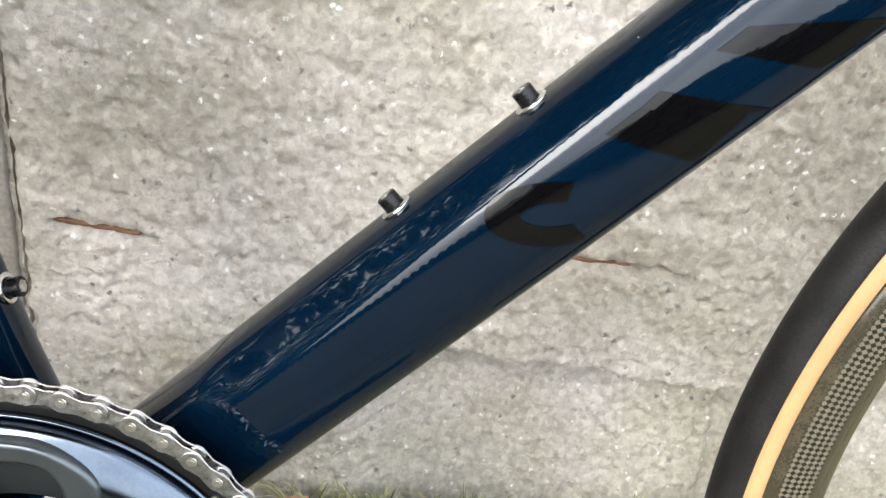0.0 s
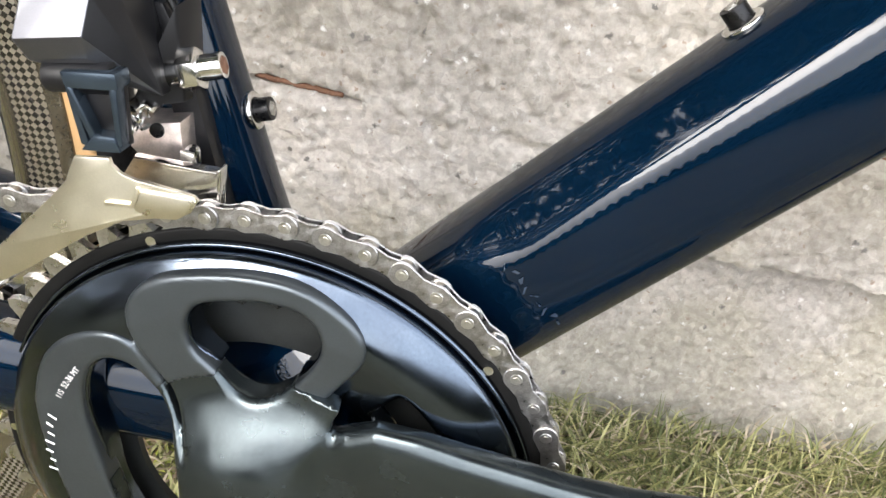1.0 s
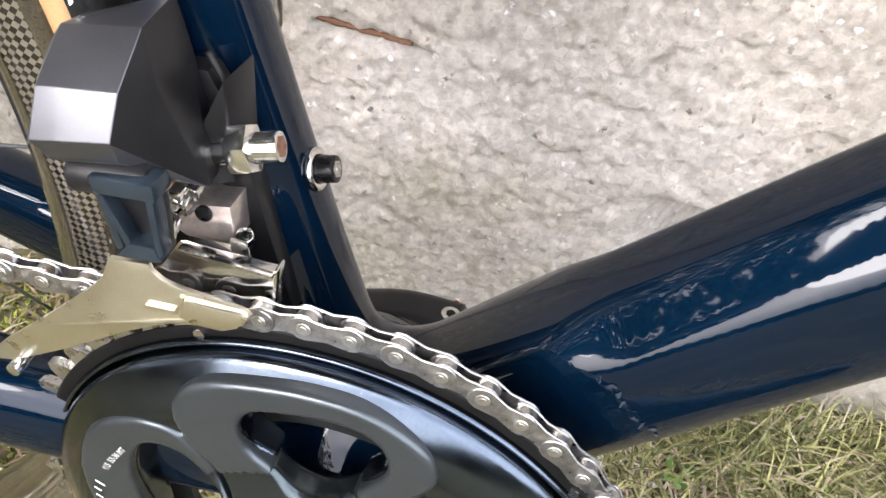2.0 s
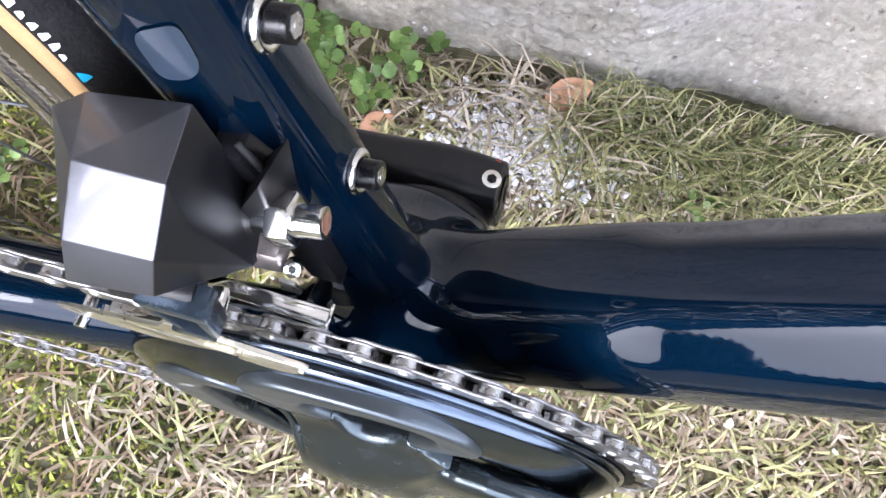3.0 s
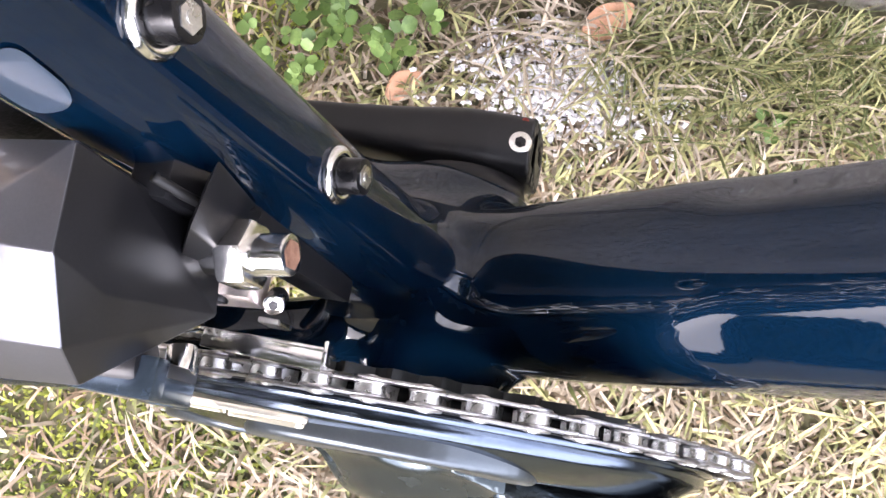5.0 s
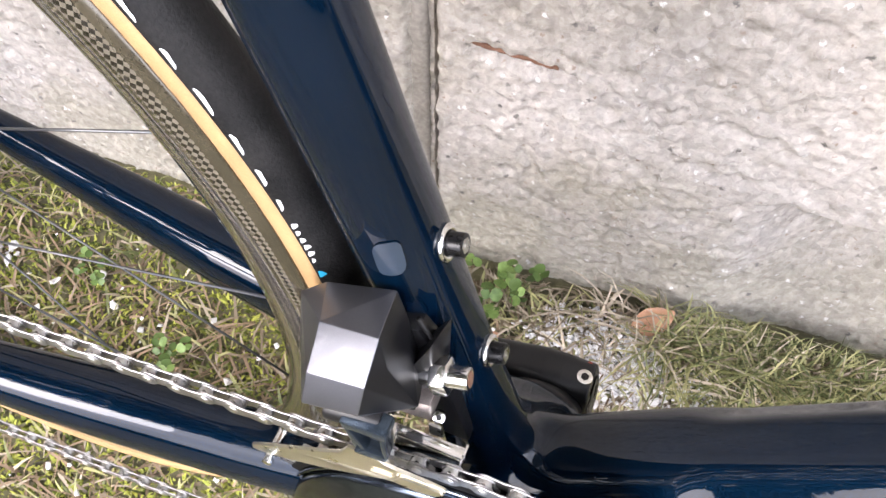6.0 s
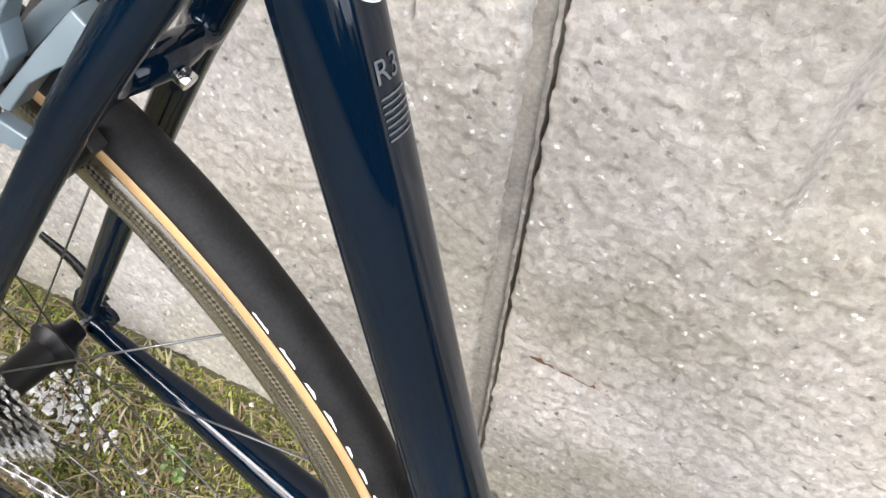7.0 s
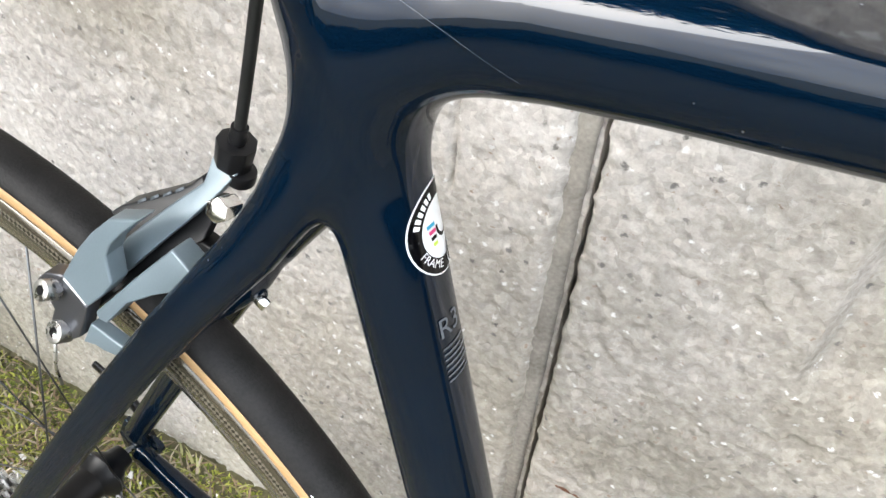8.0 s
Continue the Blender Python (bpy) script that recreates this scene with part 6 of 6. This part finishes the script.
def dead_leaf(x, y, z, size, turn, label):
    bm = bmesh.new()
    n = 9
    rows = []
    for i in range(n):
        u = i / (n - 1)
        w = size * 0.34 * math.sin(math.pi * min(1, u * 0.93 + 0.05)) ** 0.8
        bend = size * 0.35 * (u - 0.5) ** 2
        rows.append([bm.verts.new((size * (u - 0.5), w * k, bend + 0.25 * w * abs(k) ** 1.5 + 0.0015 * noise.noise((u * 7, k * 3, size * 90)))) for k in (-1, -0.5, 0, 0.5, 1)])
    for p, q in zip(rows, rows[1:]):
        for k in range(4):
            bm.faces.new((p[k], p[k + 1], q[k + 1], q[k]))
    ob = tagged(part("dead_leaf", bm, DEADLEAF), label, "leaf", "fallen leaves")
    mod = ob.modifiers.new("thick", "SOLIDIFY")
    mod.thickness = 0.0004
    ob.matrix_world = Matrix.Translation((x, y, z)) @ turn


dead_leaf(0.080, 0.246, 0.050, 0.040, pose(0, 0, 0, 50, -35, 30), "curled orange-brown leaf propped against the wall")
dead_leaf(0.146, 0.228, 0.026, 0.034, pose(0, 0, 0, 20, 10, 10), "curled pinkish-brown leaf in the grass")
dead_leaf(-0.36, -0.10, 0.018, 0.036, pose(0, 0, 0, 10, 15, 70), "flat brown leaf in the grass")
dead_leaf(-0.22, 0.05, 0.018, 0.030, pose(0, 0, 0, -10, 15, 130), "brown leaf in the moss")
dead_leaf(-0.055, 0.195, 0.022, 0.030, pose(0, 0, 0, 30, -5, 40), "narrow reddish-brown leaf among weeds")


def chips(name, n, cx, cy, sx, sy, size, label):
    """Pale flakes strewn in a patch, one object."""
    bm = bmesh.new()
    for _ in range(n):
        x, y = rng.normal(cx, sx), min(rng.normal(cy, sy), WALL_Y - 0.02)
        r = size * rng.uniform(0.4, 1.3)
        r *= rng.uniform(0.5, 1.0)
        m = Matrix.Translation((x, y, rise(x, y) + r * 0.25 + rng.uniform(0.003, 0.012))) @ pose(0, 0, 0, *rng.uniform(-35, 35, 2), rng.uniform(0, 360)) @ Matrix.Diagonal((r, r * rng.uniform(0.5, 1), r * 0.35, 1))
        res = bmesh.ops.create_icosphere(bm, subdivisions=1, radius=1, matrix=m)
        for v in res["verts"]:
            v.co += Vector(rng.uniform(-0.38, 0.38, 3).tolist()) * r
    return tagged(part(name, bm, CHIP, smooth=False), label, "stones", kind="stuff")


chips("pale_chips", 2300, 0.062, 0.205, 0.036, 0.019, 0.0032, "pale crumbs of concrete in the grass")
chips("pale_chips", 210, -0.60, 0.150, 0.05, 0.018, 0.0058, "pale stones in the grass")
chips("pale_chips", 120, -0.25, 0.03, 0.20, 0.11, 0.0038, "scattered pale crumbs in the moss")
chips("pale_chips", 90, 0.20, 0.05, 0.14, 0.10, 0.0035, "scattered pale crumbs in the grass")


# ---- unseen greenery added to shape reflections and light ----
def hedge():
    """A dense dark hedge opposite the wall, never in view, added to darken reflections."""
    verts, faces = [], []
    g = np.random.default_rng(3)
    for _ in range(26000):
        a = g.uniform(math.pi * 0.98, math.pi * 2.02)
        d = 2.6 + abs(g.normal(0, 0.18))
        # raised towards -x to keep tube reflections dark, low ahead to let sky in
        rear_end = max(0, -math.cos(a) - 0.62) / 0.38
        h = g.uniform(0, 1) ** 0.8 * (0.36 + 2.2 * rear_end ** 0.7 + 0.3 * max(0, math.cos(a)) + 0.06 * math.sin(a * 9) + 0.05 * math.sin(a * 23))
        c = np.array([d * math.cos(a), d * math.sin(a), h])
        u, v = g.normal(size=3), g.normal(size=3)
        u, v = u / np.linalg.norm(u) * 0.055, v / np.linalg.norm(v) * 0.034
        k = len(verts)
        verts += [tuple(c - u), tuple(c + v), tuple(c + u), tuple(c - v)]
        faces.append((k, k + 1, k + 2, k + 3))
    me = bpy.data.meshes.new("hedge")
    me.from_pydata(verts, [], faces)
    tagged(mesh_part("hedge", me, material("unseen_hedge_leaf", (0.025, 0.035, 0.015), 0.7, 0, 0.4, 3, 40, second=(0.06, 0.075, 0.03), random_vary=0.4)), "unseen hedge added to darken low reflections", "hedge", kind="stuff")


hedge()


def tree():
    """A broad tree, never in view, added so its crown blocks overhead sky."""
    g = np.random.default_rng(11)
    root = new("tree")
    tagged(root, "unseen broad tree added to block overhead sky", "tree")
    bark = material("rough_bark", (0.070, 0.055, 0.042), 0.9, 0, 0.4, 20, 160, bump=0.8, bump_scale=90)
    leaf = material("unseen_tree_leaf", (0.028, 0.038, 0.014), 0.6, 0, 0.4, 3, 40, second=(0.065, 0.085, 0.03), random_vary=0.4)
    bm = bmesh.new()
    line = [(-2.05, -1.55, -0.05), (-2.02, -1.56, 0.5), (-1.9, -1.5, 1.6), (-1.72, -1.42, 2.7), (-1.5, -1.3, 3.5)]
    for a, b, r0, r1 in zip(line, line[1:], (0.20, 0.15, 0.13, 0.11), (0.15, 0.13, 0.11, 0.07)):
        cylinder(bm, a, b, r0, r1, 14)
    part("trunk", bm, bark, root, "rough grey-brown bark")
    for k, e in enumerate(((0.1, -0.9, 3.4), (-0.9, -0.3, 3.5), (-3.2, -1.0, 3.3), (-1.2, -1.6, 3.9))):
        part("limb", curve_tube(spline([line[3], ((line[3][0] + e[0]) / 2, (line[3][1] + e[1]) / 2, 3.5), e], 12), 0.045, 8), bark, root)
    # leaf clumps spread where the upper tube faces would mirror bright sky
    verts, faces = [], []
    for _ in range(300):
        q = g.normal(size=3)
        q *= g.uniform(0.25, 1.0) ** 0.5 / np.linalg.norm(q)
        c = np.array([-1.45, -0.55, 3.35]) + q * np.array([2.5, 1.55, 1.05])
        for _ in range(60):
            o = c + g.normal(size=3) * np.array([0.20, 0.20, 0.13])
            u, v = g.normal(size=3), g.normal(size=3)
            u, v = u / np.linalg.norm(u) * 0.075, v / np.linalg.norm(v) * 0.045
            k = len(verts)
            verts += [tuple(o - u), tuple(o + v), tuple(o + u), tuple(o - v)]
            faces.append((k, k + 1, k + 2, k + 3))
    me = bpy.data.meshes.new("crown")
    me.from_pydata(verts, [], faces)
    mesh_part("crown", me, leaf, root, "dense dark green leaves added to darken reflections", False)


tree()


# ---- rusty bars bared in the wall ----
def rebar(x0, z0, x1, z1):
    pts = [(x0 + (x1 - x0) * u, WALL_Y + 0.0052 + 0.0016 * noise.noise((u * 14, 5, x0)), z0 + (z1 - z0) * u + 0.0014 * noise.noise((u * 11, 2, x0))) for u in np.linspace(0, 1, 24)]
    ob = part("rebar", curve_tube(pts, 0.0019, 8), RUST, bpy.data.objects["wall_1"], "rusty bar bared in broken concrete")


rebar(-0.100, 0.2935, -0.040, 0.2880)
rebar(0.262, 0.3025, 0.368, 0.3000)
